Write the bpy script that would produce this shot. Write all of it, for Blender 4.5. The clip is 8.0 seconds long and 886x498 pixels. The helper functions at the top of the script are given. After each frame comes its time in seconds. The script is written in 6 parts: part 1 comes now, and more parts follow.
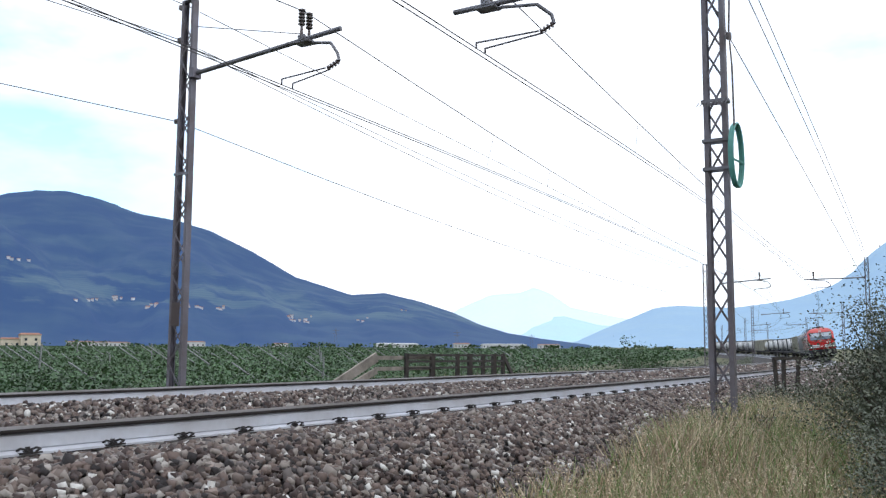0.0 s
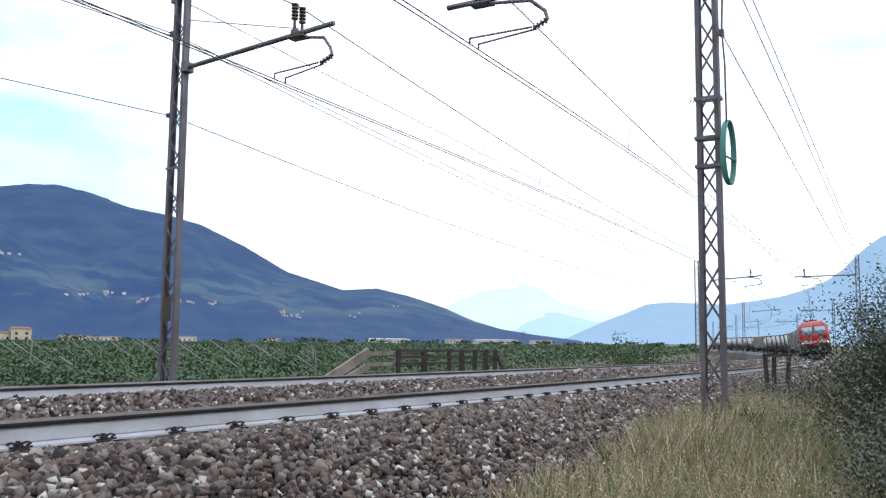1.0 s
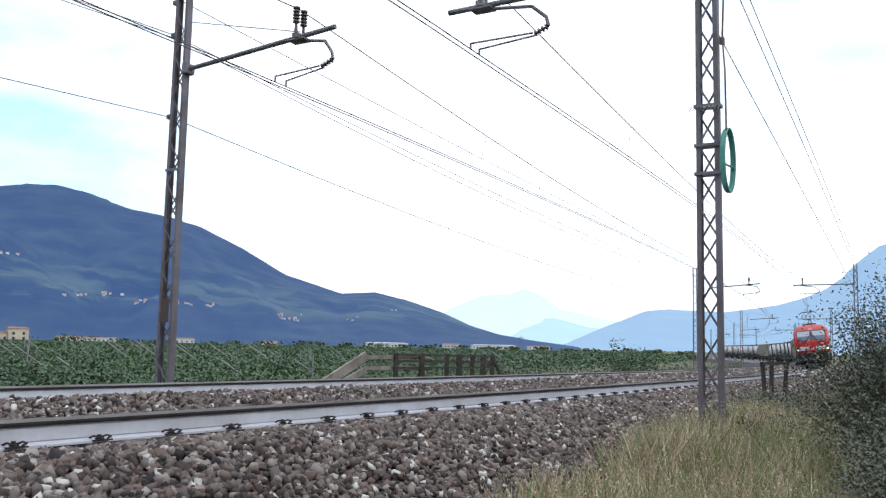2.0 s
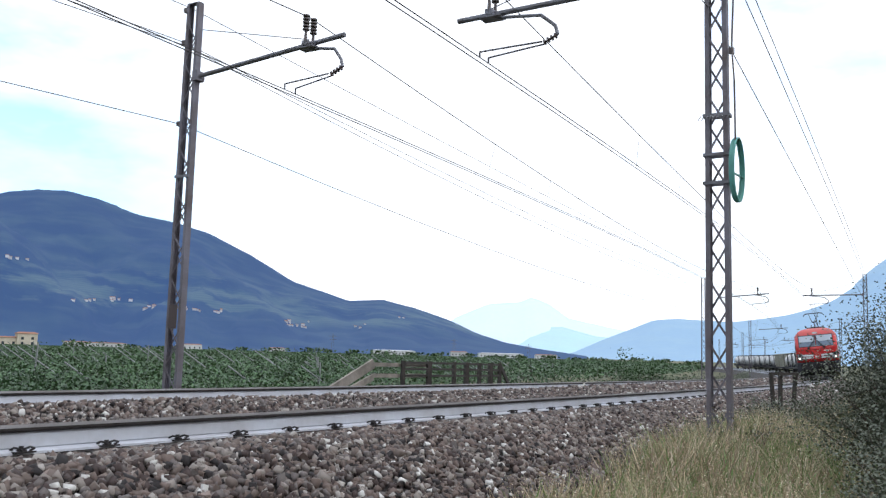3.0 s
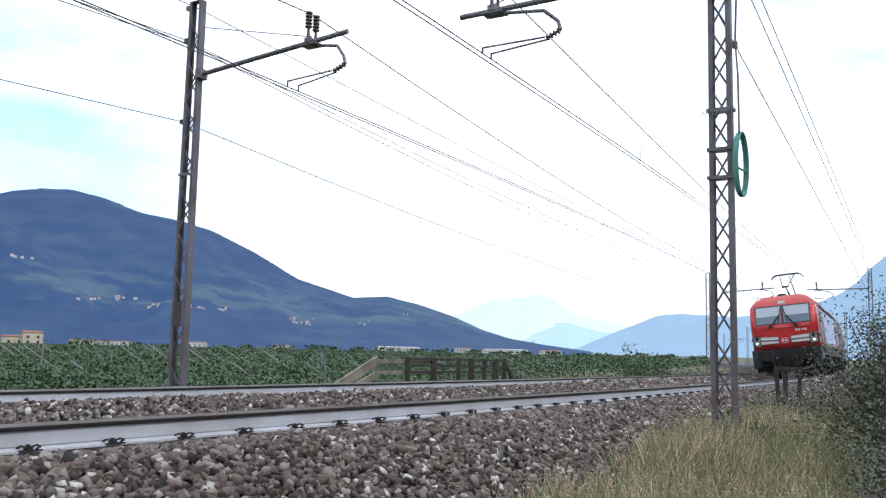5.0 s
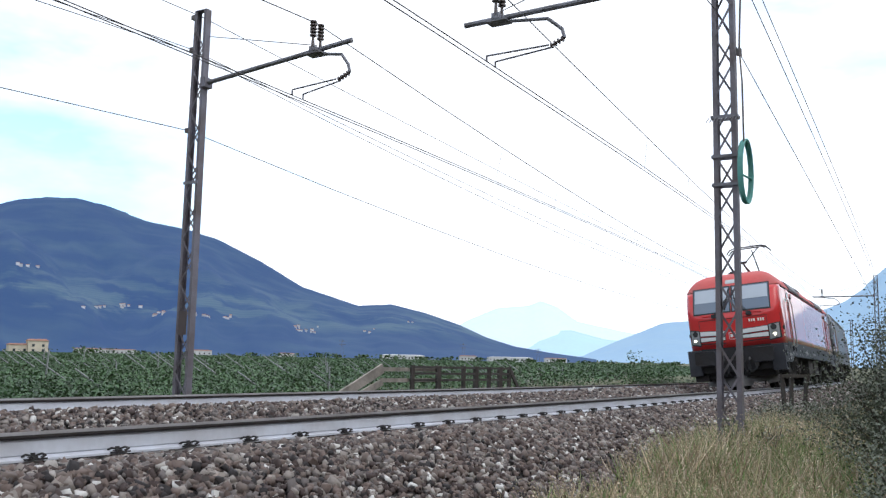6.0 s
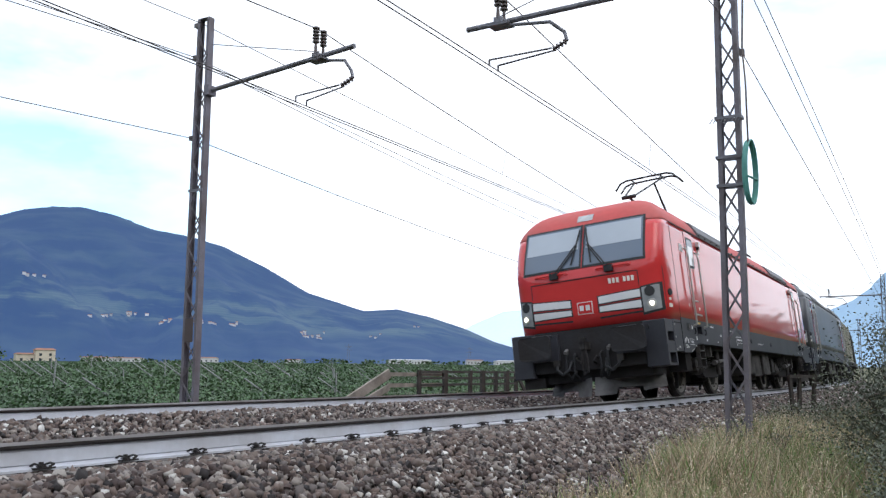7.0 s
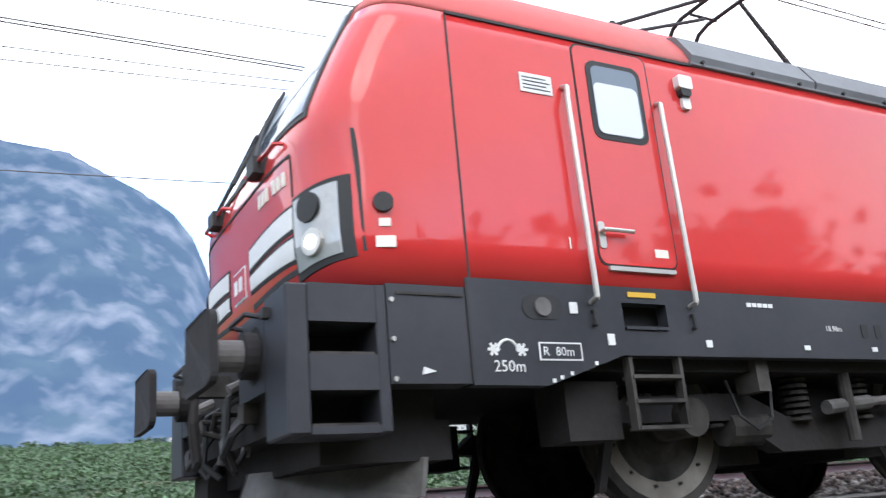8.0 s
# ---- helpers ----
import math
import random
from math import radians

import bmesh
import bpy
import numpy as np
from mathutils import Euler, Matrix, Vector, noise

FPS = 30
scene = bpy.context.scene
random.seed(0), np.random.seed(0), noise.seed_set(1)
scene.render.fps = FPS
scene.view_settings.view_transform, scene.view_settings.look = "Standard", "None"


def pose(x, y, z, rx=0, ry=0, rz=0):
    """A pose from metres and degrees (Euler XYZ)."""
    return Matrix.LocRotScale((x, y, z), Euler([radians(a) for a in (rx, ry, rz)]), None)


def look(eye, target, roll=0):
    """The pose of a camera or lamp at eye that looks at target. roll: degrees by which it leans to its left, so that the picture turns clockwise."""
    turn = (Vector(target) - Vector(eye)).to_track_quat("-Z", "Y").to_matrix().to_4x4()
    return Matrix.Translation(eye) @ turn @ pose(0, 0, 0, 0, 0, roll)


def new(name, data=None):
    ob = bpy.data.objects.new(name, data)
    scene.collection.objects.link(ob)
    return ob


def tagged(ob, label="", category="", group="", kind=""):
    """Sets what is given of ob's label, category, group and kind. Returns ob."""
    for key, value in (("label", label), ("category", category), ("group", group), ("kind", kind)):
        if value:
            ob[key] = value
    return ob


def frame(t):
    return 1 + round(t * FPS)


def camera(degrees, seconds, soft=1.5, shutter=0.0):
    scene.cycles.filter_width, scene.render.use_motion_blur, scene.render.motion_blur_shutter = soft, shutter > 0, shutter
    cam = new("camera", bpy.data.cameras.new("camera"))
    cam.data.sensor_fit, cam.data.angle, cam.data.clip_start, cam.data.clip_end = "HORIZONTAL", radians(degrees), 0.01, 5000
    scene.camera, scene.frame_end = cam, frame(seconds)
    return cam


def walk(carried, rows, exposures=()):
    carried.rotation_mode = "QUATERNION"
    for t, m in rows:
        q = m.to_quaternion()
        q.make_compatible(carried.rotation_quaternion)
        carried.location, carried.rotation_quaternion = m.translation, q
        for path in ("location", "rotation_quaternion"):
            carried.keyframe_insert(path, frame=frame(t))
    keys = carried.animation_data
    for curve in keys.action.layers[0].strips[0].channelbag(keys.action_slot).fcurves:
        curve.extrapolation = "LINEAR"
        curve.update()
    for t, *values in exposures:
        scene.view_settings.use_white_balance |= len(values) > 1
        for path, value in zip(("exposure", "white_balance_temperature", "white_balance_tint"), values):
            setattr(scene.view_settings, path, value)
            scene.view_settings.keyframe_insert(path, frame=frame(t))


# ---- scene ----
# ---------- camera ----------
EYE = 0.515
cam = camera(53.34, 8.0, soft=1.3, shutter=0.08)
TURNS = [
    (0.0, 96.26, -0.35, 0.00), (0.5, 96.13, -0.43, -0.03), (1.0, 95.98, -0.56, -0.52), (2.5, 96.57, -1.46, -0.48),
    (3.0, 96.78, -1.59, -0.20), (3.5, 96.71, -1.46, 0.04), (4.0, 96.63, -1.25, 0.11), (4.5, 96.46, -1.27, 0.02),
    (6.0, 97.04, -1.21, 0.40), (6.5, 97.29, -1.01, 0.57), (7.0, 97.32, -0.54, 0.82), (7.2, 97.40, -0.47, 1.08),
    (7.3, 97.44, -0.16, 1.95), (7.4, 97.62, 0.14, 3.58), (7.5, 97.93, 0.44, 5.70), (7.6, 98.54, 0.80, 8.95),
    (7.7, 99.22, 1.15, 13.60), (7.8, 100.00, 1.50, 19.30), (7.9, 100.75, 1.85, 25.55), (8.0, 101.51, 2.16, 32.14)]
SWAY = {7.7: (0.02, -0.01, 0.003), 7.8: (0.0, 0.0, 0.02), 7.9: (-0.05, 0.03, 0.06), 8.0: (-0.125, 0.076, 0.108)}
EYES = {t: Vector((0, 0, EYE)) + Vector(SWAY.get(t, (0, 0, 0))) for t, *_ in TURNS}
walk(cam, [(t, pose(*EYES[t], rx, ry, rz)) for t, rx, ry, rz in TURNS],
     [(0.0, -0.05, 6270, 10), (6.5, -0.05, 6270, 10), (7.0, -0.05, 6270, 10), (7.5, 0.2, 6200, 10), (7.8, 0.45, 6200, 10), (8.0, 0.8, 6200, 10)])

# ---------- sky and sun ----------
SUN_EL, SUN_AZ = radians(50), radians(128)
world = bpy.data.worlds.new("sky")
scene.world = world
world.use_nodes = True
wn, wl = world.node_tree.nodes, world.node_tree.links
wn.clear()


def wnode(kind, **sets):
    n = wn.new(kind)
    for k, v in sets.items():
        n.inputs[k.replace("_", " ")].default_value = v
    return n


w_out, w_bg = wn.new("ShaderNodeOutputWorld"), wnode("ShaderNodeBackground", Strength=1.0)
w_sky = wn.new("ShaderNodeTexSky")
w_sky.sky_type, w_sky.sun_disc, w_sky.sun_elevation, w_sky.sun_rotation = "NISHITA", False, SUN_EL, SUN_AZ
w_sky.air_density, w_sky.dust_density = 1.0, 3.0
w_dim = wn.new("ShaderNodeMix")
w_dim.data_type, w_dim.blend_type = "RGBA", "MULTIPLY"
w_dim.inputs[0].default_value = 1.0
w_dim.inputs[7].default_value = (0.33, 0.375, 0.38, 1)
w_co = wn.new("ShaderNodeTexCoord")
w_map = wn.new("ShaderNodeMapping")
w_map.inputs["Scale"].default_value = (-1.2, 1.2, 3.2)
w_map.inputs["Location"].default_value = (0.42, 0.1, 0.35)
w_noise = wnode("ShaderNodeTexNoise", Scale=1.6, Detail=6.0, Roughness=0.55)
w_ramp = wn.new("ShaderNodeValToRGB")
w_ramp.color_ramp.elements[0].position, w_ramp.color_ramp.elements[1].position = 0.31, 0.50
w_mix = wn.new("ShaderNodeMix")
w_mix.data_type = "RGBA"
w_mix.inputs[7].default_value = (1.42, 1.47, 1.56, 1)
wl.new(w_co.outputs["Generated"], w_map.inputs["Vector"])
wl.new(w_map.outputs["Vector"], w_noise.inputs["Vector"])
wl.new(w_noise.outputs["Fac"], w_ramp.inputs["Fac"])
wl.new(w_ramp.outputs["Color"], w_mix.inputs[0])
wl.new(w_sky.outputs["Color"], w_dim.inputs[6])
wl.new(w_dim.outputs[2], w_mix.inputs[6])
wl.new(w_mix.outputs[2], w_bg.inputs["Color"])
wl.new(w_bg.outputs["Background"], w_out.inputs["Surface"])
sun = new("sun", bpy.data.lights.new("sun", "SUN"))
sun.data.energy, sun.data.angle, sun.data.color = 0.6, radians(30), (1.0, 0.95, 0.88)
sun.matrix_basis = look((math.sin(SUN_AZ) * 40, math.cos(SUN_AZ) * 40, 47.7), (0, 0, 0))


# ---------- materials ----------
def material(name, color, rough=0.7, metal=0.0, spots=None, scale=6.0, amount=0.5, fine=60.0, bump=0.0, per_object=0.0,
             per_island=0.0, coat=0.0, emit=None, power=0.0, alpha_trans=0.0, spec=0.5, coords="Object"):
    """A Principled material: base colour broken up by spots at a coarse scale and grain at a fine one."""
    m = bpy.data.materials.new(name)
    m.use_nodes = True
    nt = m.node_tree
    b = nt.nodes["Principled BSDF"]
    b.inputs["Roughness"].default_value, b.inputs["Metallic"].default_value = rough, metal
    b.inputs["Specular IOR Level"].default_value = spec
    b.inputs["Coat Weight"].default_value = coat
    b.inputs["Coat Roughness"].default_value, b.inputs["Coat IOR"].default_value = 0.03, 1.5
    b.inputs["Transmission Weight"].default_value = alpha_trans
    if emit:
        b.inputs["Emission Color"].default_value, b.inputs["Emission Strength"].default_value = (*emit, 1), power
    co = nt.nodes.new("ShaderNodeTexCoord")
    n1 = nt.nodes.new("ShaderNodeTexNoise")
    n1.inputs["Scale"].default_value, n1.inputs["Detail"].default_value = scale, 5.0
    n2 = nt.nodes.new("ShaderNodeTexNoise")
    n2.inputs["Scale"].default_value, n2.inputs["Detail"].default_value = fine, 3.0
    for n in (n1, n2):
        nt.links.new(co.outputs[coords], n.inputs["Vector"])
    ramp = nt.nodes.new("ShaderNodeValToRGB")
    ramp.color_ramp.elements[0].position, ramp.color_ramp.elements[1].position = 0.35, 0.68
    nt.links.new(n1.outputs["Fac"], ramp.inputs["Fac"])
    mix = nt.nodes.new("ShaderNodeMix")
    mix.data_type = "RGBA"
    mix.inputs[6].default_value = (*color, 1)
    mix.inputs[7].default_value = (*(spots or [c * (1 - 0.45 * amount) for c in color]), 1)
    nt.links.new(ramp.outputs["Color"], mix.inputs[0])
    hsv = nt.nodes.new("ShaderNodeHueSaturation")
    nt.links.new(mix.outputs[2], hsv.inputs["Color"])
    mr = nt.nodes.new("ShaderNodeMapRange")
    mr.inputs["To Min"].default_value, mr.inputs["To Max"].default_value = 1 - 0.3 * amount, 1 + 0.3 * amount
    nt.links.new(n2.outputs["Fac"], mr.inputs["Value"])
    last = mr.outputs["Result"]
    for on, socket in ((per_object, "obj"), (per_island, "isl")):
        if on:
            if socket == "obj":
                src = nt.nodes.new("ShaderNodeObjectInfo").outputs["Random"]
            else:
                src = nt.nodes.new("ShaderNodeNewGeometry").outputs["Random Per Island"]
            m2 = nt.nodes.new("ShaderNodeMapRange")
            m2.inputs["To Min"].default_value, m2.inputs["To Max"].default_value = 1 - on, 1 + on
            nt.links.new(src, m2.inputs["Value"])
            mul = nt.nodes.new("ShaderNodeMath")
            mul.operation = "MULTIPLY"
            nt.links.new(last, mul.inputs[0])
            nt.links.new(m2.outputs["Result"], mul.inputs[1])
            last = mul.outputs["Value"]
    nt.links.new(last, hsv.inputs["Value"])
    nt.links.new(hsv.outputs["Color"], b.inputs["Base Color"])
    if bump:
        bp = nt.nodes.new("ShaderNodeBump")
        bp.inputs["Strength"].default_value, bp.inputs["Distance"].default_value = bump, 0.02
        nt.links.new(n2.outputs["Fac"], bp.inputs["Height"])
        nt.links.new(bp.outputs["Normal"], b.inputs["Normal"])
    return m


def island_palette(m, stops):
    """Colours a material's loose pieces, each from one of the stops (position, colour)."""
    nt = m.node_tree
    geo = nt.nodes.new("ShaderNodeNewGeometry")
    obj = nt.nodes.new("ShaderNodeObjectInfo")
    add = nt.nodes.new("ShaderNodeMath")
    add.operation = "ADD"
    fr = nt.nodes.new("ShaderNodeMath")
    fr.operation = "FRACT"
    nt.links.new(geo.outputs["Random Per Island"], add.inputs[0])
    nt.links.new(obj.outputs["Random"], add.inputs[1])
    nt.links.new(add.outputs["Value"], fr.inputs[0])
    ramp = nt.nodes.new("ShaderNodeValToRGB")
    ramp.color_ramp.interpolation = "CONSTANT"
    while len(ramp.color_ramp.elements) < len(stops):
        ramp.color_ramp.elements.new(0.5)
    for e, (pos, c) in zip(ramp.color_ramp.elements, stops):
        e.position, e.color = pos, (*c, 1)
    nt.links.new(fr.outputs["Value"], ramp.inputs["Fac"])
    hsv = next(n for n in nt.nodes if n.type == "HUE_SAT")
    nt.links.new(ramp.outputs["Color"], hsv.inputs["Color"])
    return m


M_STEEL = material("galvanised_steel", (0.22, 0.22, 0.25), 0.55, 0.35, (0.11, 0.10, 0.10), 3.0, 0.5, 40)
# The blue in this steel is haze put into its colour; brown spots are weathering.
M_RUSTY = material("weathered_hazed_steel", (0.21, 0.20, 0.235), 0.65, 0.3, (0.14, 0.115, 0.115), 2.2, 0.6, 35, 0.2)
M_CONC = material("concrete", (0.19, 0.172, 0.155), 0.9, 0, (0.12, 0.108, 0.098), 3.0, 0.5, 50, 0.3)
M_RAILHEAD = material("worn_lit_rail_steel", (0.36, 0.34, 0.34), 0.4, 0.5, (0.24, 0.22, 0.21), 1.5, 0.4, 60)
M_RAILDARK = material("rusty_shaded_rail_steel", (0.038, 0.03, 0.028), 0.8, 0.2, (0.025, 0.02, 0.019), 4.0, 0.6, 50, 0.2)
M_RAILWHITE = material("white_rail_paint", (0.58, 0.60, 0.66), 0.6, 0, (0.48, 0.48, 0.51), 2.0, 0.35, 18)
M_CLIP = material("rail_clip_steel", (0.05, 0.045, 0.045), 0.55, 0.5, None, 8, 0.5, 40)
M_STONE = island_palette(material("ballast_stone", (0.2, 0.16, 0.15), 0.9, 0, None, 14, 0.4, 70, 0.1, 0.0, 0.3),
                         [(0.0, (0.062, 0.044, 0.040)), (0.20, (0.135, 0.100, 0.086)), (0.40, (0.112, 0.096, 0.090)), (0.56, (0.205, 0.160, 0.138)),
                          (0.70, (0.31, 0.27, 0.24)), (0.82, (0.032, 0.027, 0.027)), (0.93, (0.64, 0.62, 0.59)), (0.962, (0.38, 0.35, 0.32))])
# Shade in the gaps between stones is put into the bed's dark colour.
M_BED_SHADE = material("ballast_bed", (0.04, 0.034, 0.032), 0.95, 0, (0.02, 0.018, 0.017), 9.0, 0.8, 45, 0.8)
M_SOIL = material("meadow_soil", (0.13, 0.115, 0.06), 0.95, 0, (0.06, 0.08, 0.03), 0.35, 0.6, 6, 0.4)
M_LEAF = material("vine_leaf", (0.058, 0.112, 0.044), 0.55, 0, (0.036, 0.076, 0.03), 0.12, 0.6, 3.0, 0.0, 0.0, 0.6)
M_BUSH = material("bush_leaf", (0.125, 0.14, 0.095), 0.6, 0, (0.095, 0.108, 0.078), 0.8, 0.6, 4.0, 0.0, 0.0, 0.22)
M_TREE = material("tree_leaf", (0.04, 0.085, 0.022), 0.6, 0, (0.028, 0.06, 0.018), 0.3, 0.6, 4.0, 0.0, 0.0, 0.4)
M_TWIG = material("twig_bark", (0.09, 0.07, 0.055), 0.9, 0, None, 5, 0.5, 30, 0.3)
M_GRASS = island_palette(material("dry_grass", (0.3, 0.25, 0.12), 0.75, 0, None, 3, 0.4, 12, 0, 0, 0.25),
                         [(0.0, (0.26, 0.28, 0.13)), (0.18, (0.56, 0.44, 0.30)), (0.42, (0.42, 0.32, 0.205)), (0.62, (0.66, 0.55, 0.41)), (0.78, (0.27, 0.20, 0.13)), (0.88, (0.17, 0.215, 0.09))])
M_GREEN = island_palette(material("green_grass", (0.1, 0.16, 0.03), 0.7, 0, None, 3, 0.4, 12, 0, 0, 0.25),
                         [(0.0, (0.15, 0.235, 0.07)), (0.35, (0.24, 0.29, 0.11)), (0.70, (0.40, 0.35, 0.19)), (0.88, (0.09, 0.15, 0.04))])
M_WIRE = material("copper_wire", (0.10, 0.09, 0.09), 0.5, 0.5, None, 2, 0.3, 20)
M_PORC = material("insulator_porcelain", (0.10, 0.075, 0.07), 0.3, 0, None, 3, 0.3, 20)
M_HOSE = material("green_hose", (0.13, 0.37, 0.33), 0.45, 0, (0.08, 0.28, 0.24), 3, 0.4, 20)
M_WOODOLD = material("weathered_timber", (0.06, 0.05, 0.044), 0.9, 0, (0.035, 0.03, 0.027), 3, 0.6, 25, 0.4)
M_WOODPALE = material("grey_timber_board", (0.33, 0.29, 0.25), 0.9, 0, (0.17, 0.15, 0.125), 2.5, 0.6, 22, 0.4)
M_STAKE = material("vineyard_stake", (0.23, 0.24, 0.24), 0.7, 0.1, None, 3, 0.4, 20)
M_PLASTER = material("cream_plaster", (0.62, 0.55, 0.44), 0.9, 0, (0.52, 0.46, 0.37), 0.6, 0.4, 6)
M_WHITEWALL = material("white_plaster", (0.60, 0.61, 0.63), 0.9, 0, None, 0.4, 0.3, 5, per_object=0.15)
M_ROOFTILE = material("terracotta_roof", (0.33, 0.16, 0.10), 0.9, 0, (0.24, 0.11, 0.075), 0.8, 0.5, 8)
M_PANE = material("dark_window_glass", (0.05, 0.06, 0.07), 0.15, 0, None, 1, 0.2, 5)


# ---------- mesh helpers ----------
def mesh_of(name, verts, faces, mat, smooth=False):
    me = bpy.data.meshes.new(name)
    me.from_pydata([tuple(v) for v in verts], [], [tuple(f) for f in faces])
    for m in (mat if isinstance(mat, (list, tuple)) else [mat]):
        me.materials.append(m)
    if smooth:
        me.shade_smooth()
    me.update()
    return me


def put(name, verts, faces, mat, parent=None, label="", smooth=False):
    ob = new(name, mesh_of(name, verts, faces, mat, smooth))
    if parent:
        ob.parent = parent
    if label:
        ob["label"] = label
    return ob


def part(name, bm, mat, parent=None, label="", smooth=False, bevel=0.0):
    """Links a bmesh as one mesh object under a thing or a part."""
    if bevel:
        bmesh.ops.bevel(bm, geom=[e for e in bm.edges], offset=bevel, segments=1, affect="EDGES")
    me = bpy.data.meshes.new(name)
    bm.to_mesh(me)
    bm.free()
    me.materials.append(mat)
    if smooth:
        me.shade_smooth()
    ob = new(name, me)
    if parent:
        ob.parent = parent
    if label:
        ob["label"] = label
    return ob


def box(bm, x0, x1, y0, y1, z0, z1, m=None):
    mat = Matrix.Translation(((x0 + x1) / 2, (y0 + y1) / 2, (z0 + z1) / 2)) @ Matrix.Diagonal((abs(x1 - x0), abs(y1 - y0), abs(z1 - z0), 1))
    bmesh.ops.create_cube(bm, size=1.0, matrix=(m @ mat) if m else mat)
    return bm


def boxes(*dims):
    bm = bmesh.new()
    for d in dims:
        box(bm, *d)
    return bm


def rod(bm, a, b, r, n=8, r2=None):
    a, b = Vector(a), Vector(b)
    d = b - a
    q = d.to_track_quat("Z", "Y").to_matrix().to_4x4()
    bmesh.ops.create_cone(bm, cap_ends=True, segments=n, radius1=r, radius2=r if r2 is None else r2, depth=d.length,
                          matrix=Matrix.Translation((a + b) / 2) @ q)
    return bm


def rods(r, *ends, n=8):
    bm = bmesh.new()
    for a, b in ends:
        rod(bm, a, b, r, n)
    return bm


def pipe(points, r, n=8):
    """A bent tube along points."""
    bm = bmesh.new()
    pts = [Vector(p) for p in points]
    for a, b in zip(pts, pts[1:]):
        rod(bm, a, b, r, n)
    for p in pts[1:-1]:
        bmesh.ops.create_icosphere(bm, subdivisions=1, radius=r * 1.02, matrix=Matrix.Translation(p))
    return bm


def bar(a, b, wide, deep):
    """A flat bar from a to b."""
    bm = bmesh.new()
    a, b = Vector(a), Vector(b)
    d = b - a
    q = d.to_track_quat("Z", "Y").to_matrix().to_4x4()
    bmesh.ops.create_cube(bm, size=1.0, matrix=Matrix.Translation((a + b) / 2) @ q @ Matrix.Diagonal((wide, deep, d.length, 1)))
    return bm


def empty(name, label, category, group="", m=None):
    ob = new(name)
    if m is not None:
        ob.matrix_basis = m
    return tagged(ob, label, category, group)


# ---------- the line of the railway ----------
TX, TY, HEAD, CURVE = -1.595, 8.33, radians(30.35), 0.001571
CANT, ZLINE, GRADE, APART = radians(6.335), -0.083, -0.008, 3.62


def centre(s):
    th = HEAD - CURVE * s
    return (TX + (math.cos(th) - math.cos(HEAD)) / CURVE, TY + (math.sin(HEAD) - math.sin(th)) / CURVE, th)


def level(s):
    return GRADE * (s if s < 90 else 90 + (1 - math.exp(-(s - 90) / 40)) * 40)


def at(s, w, z=0.0, track=0):
    """A point of the line: s along, w across (to the camera's side) and z up in the canted plane of a track."""
    x, y, th = centre(s)
    ww = w * math.cos(CANT) - z * math.sin(CANT) - APART * track
    return Vector((x + math.cos(th) * ww, y - math.sin(th) * ww, w * math.sin(CANT) + z * math.cos(CANT) + ZLINE + level(s)))


def beside(s, w, z=0.0):
    """The same, level: z from the line's height."""
    x, y, th = centre(s)
    return Vector((x + math.cos(th) * w, y - math.sin(th) * w, z + level(s)))


CX, CY = TX - math.cos(HEAD) / CURVE, TY + math.sin(HEAD) / CURVE


def across(x, y):
    """Distance across and along for a place on the ground."""
    d = math.hypot(x - CX, y - CY)
    a = math.atan2(y - CY, x - CX)
    a0 = math.atan2(TY - CY, TX - CX)
    s = (a - a0) / CURVE
    return d - 1 / CURVE, max(-120.0, min(500.0, s))


PROFILE = [(-60, -2.3), (-12, -2.25), (-9.2, -1.9), (-7.2, -0.98), (-5.6, -0.9), (1.25, -0.9), (2.6, -0.85), (2.9, -0.82), (3.6, -1.0), (5.6, -1.05), (9, -1.2), (60, -2.0)]


def ground_z(x, y):
    w, s = across(x, y)
    for (a, za), (b, zb) in zip(PROFILE, PROFILE[1:]):
        if a <= w < b:
            z = za + (zb - za) * (w - a) / (b - a)
            break
    else:
        z = -2.3 if w < 0 else -2.0
    k = max(0.0, 1 - max(0.0, abs(w) - 15) / 60)
    z += level(s) * k
    if w > 2.2:
        z += 0.07 * noise.noise((x * 0.7, y * 0.7, 0)) + 0.05 * noise.noise((x * 2.1, y * 2.1, 4))
    return z


def stretch(fine0, fine1, step, far, grow=1.22):
    out = list(np.arange(fine0, fine1, step))
    d, a = step, fine0
    left = []
    while a > -far:
        d *= grow
        a -= d
        left.append(a)
    d, b = step, out[-1]
    right = []
    while b < far:
        d *= grow
        b += d
        right.append(b)
    return left[::-1] + out + right


def build_ground():
    us, vs = stretch(-40, 330, 3.0, 4700), stretch(-50, 16, 0.55, 4700)
    c, s = math.cos(HEAD), math.sin(HEAD)
    verts = []
    for u in us:
        for v in vs:
            x, y = TX + s * u + c * v, TY + c * u - s * v
            verts.append((x, y, ground_z(x, y)))
    n = len(vs)
    faces = [(i * n + j, i * n + j + 1, (i + 1) * n + j + 1, (i + 1) * n + j) for i in range(len(us) - 1) for j in range(n - 1)]
    faces = [f[::-1] for f in faces]
    return tagged(put("ground", verts, faces, M_SOIL, smooth=True), "grassy valley floor beside the railway", "ground", kind="structure")


build_ground()


# ---------- ballast ----------
def bed_z(w):
    for (a, za), (b, zb) in zip(BED, BED[1:]):
        if a <= w <= b:
            return za + (zb - za) * (w - a) / (b - a)
    return -1.2


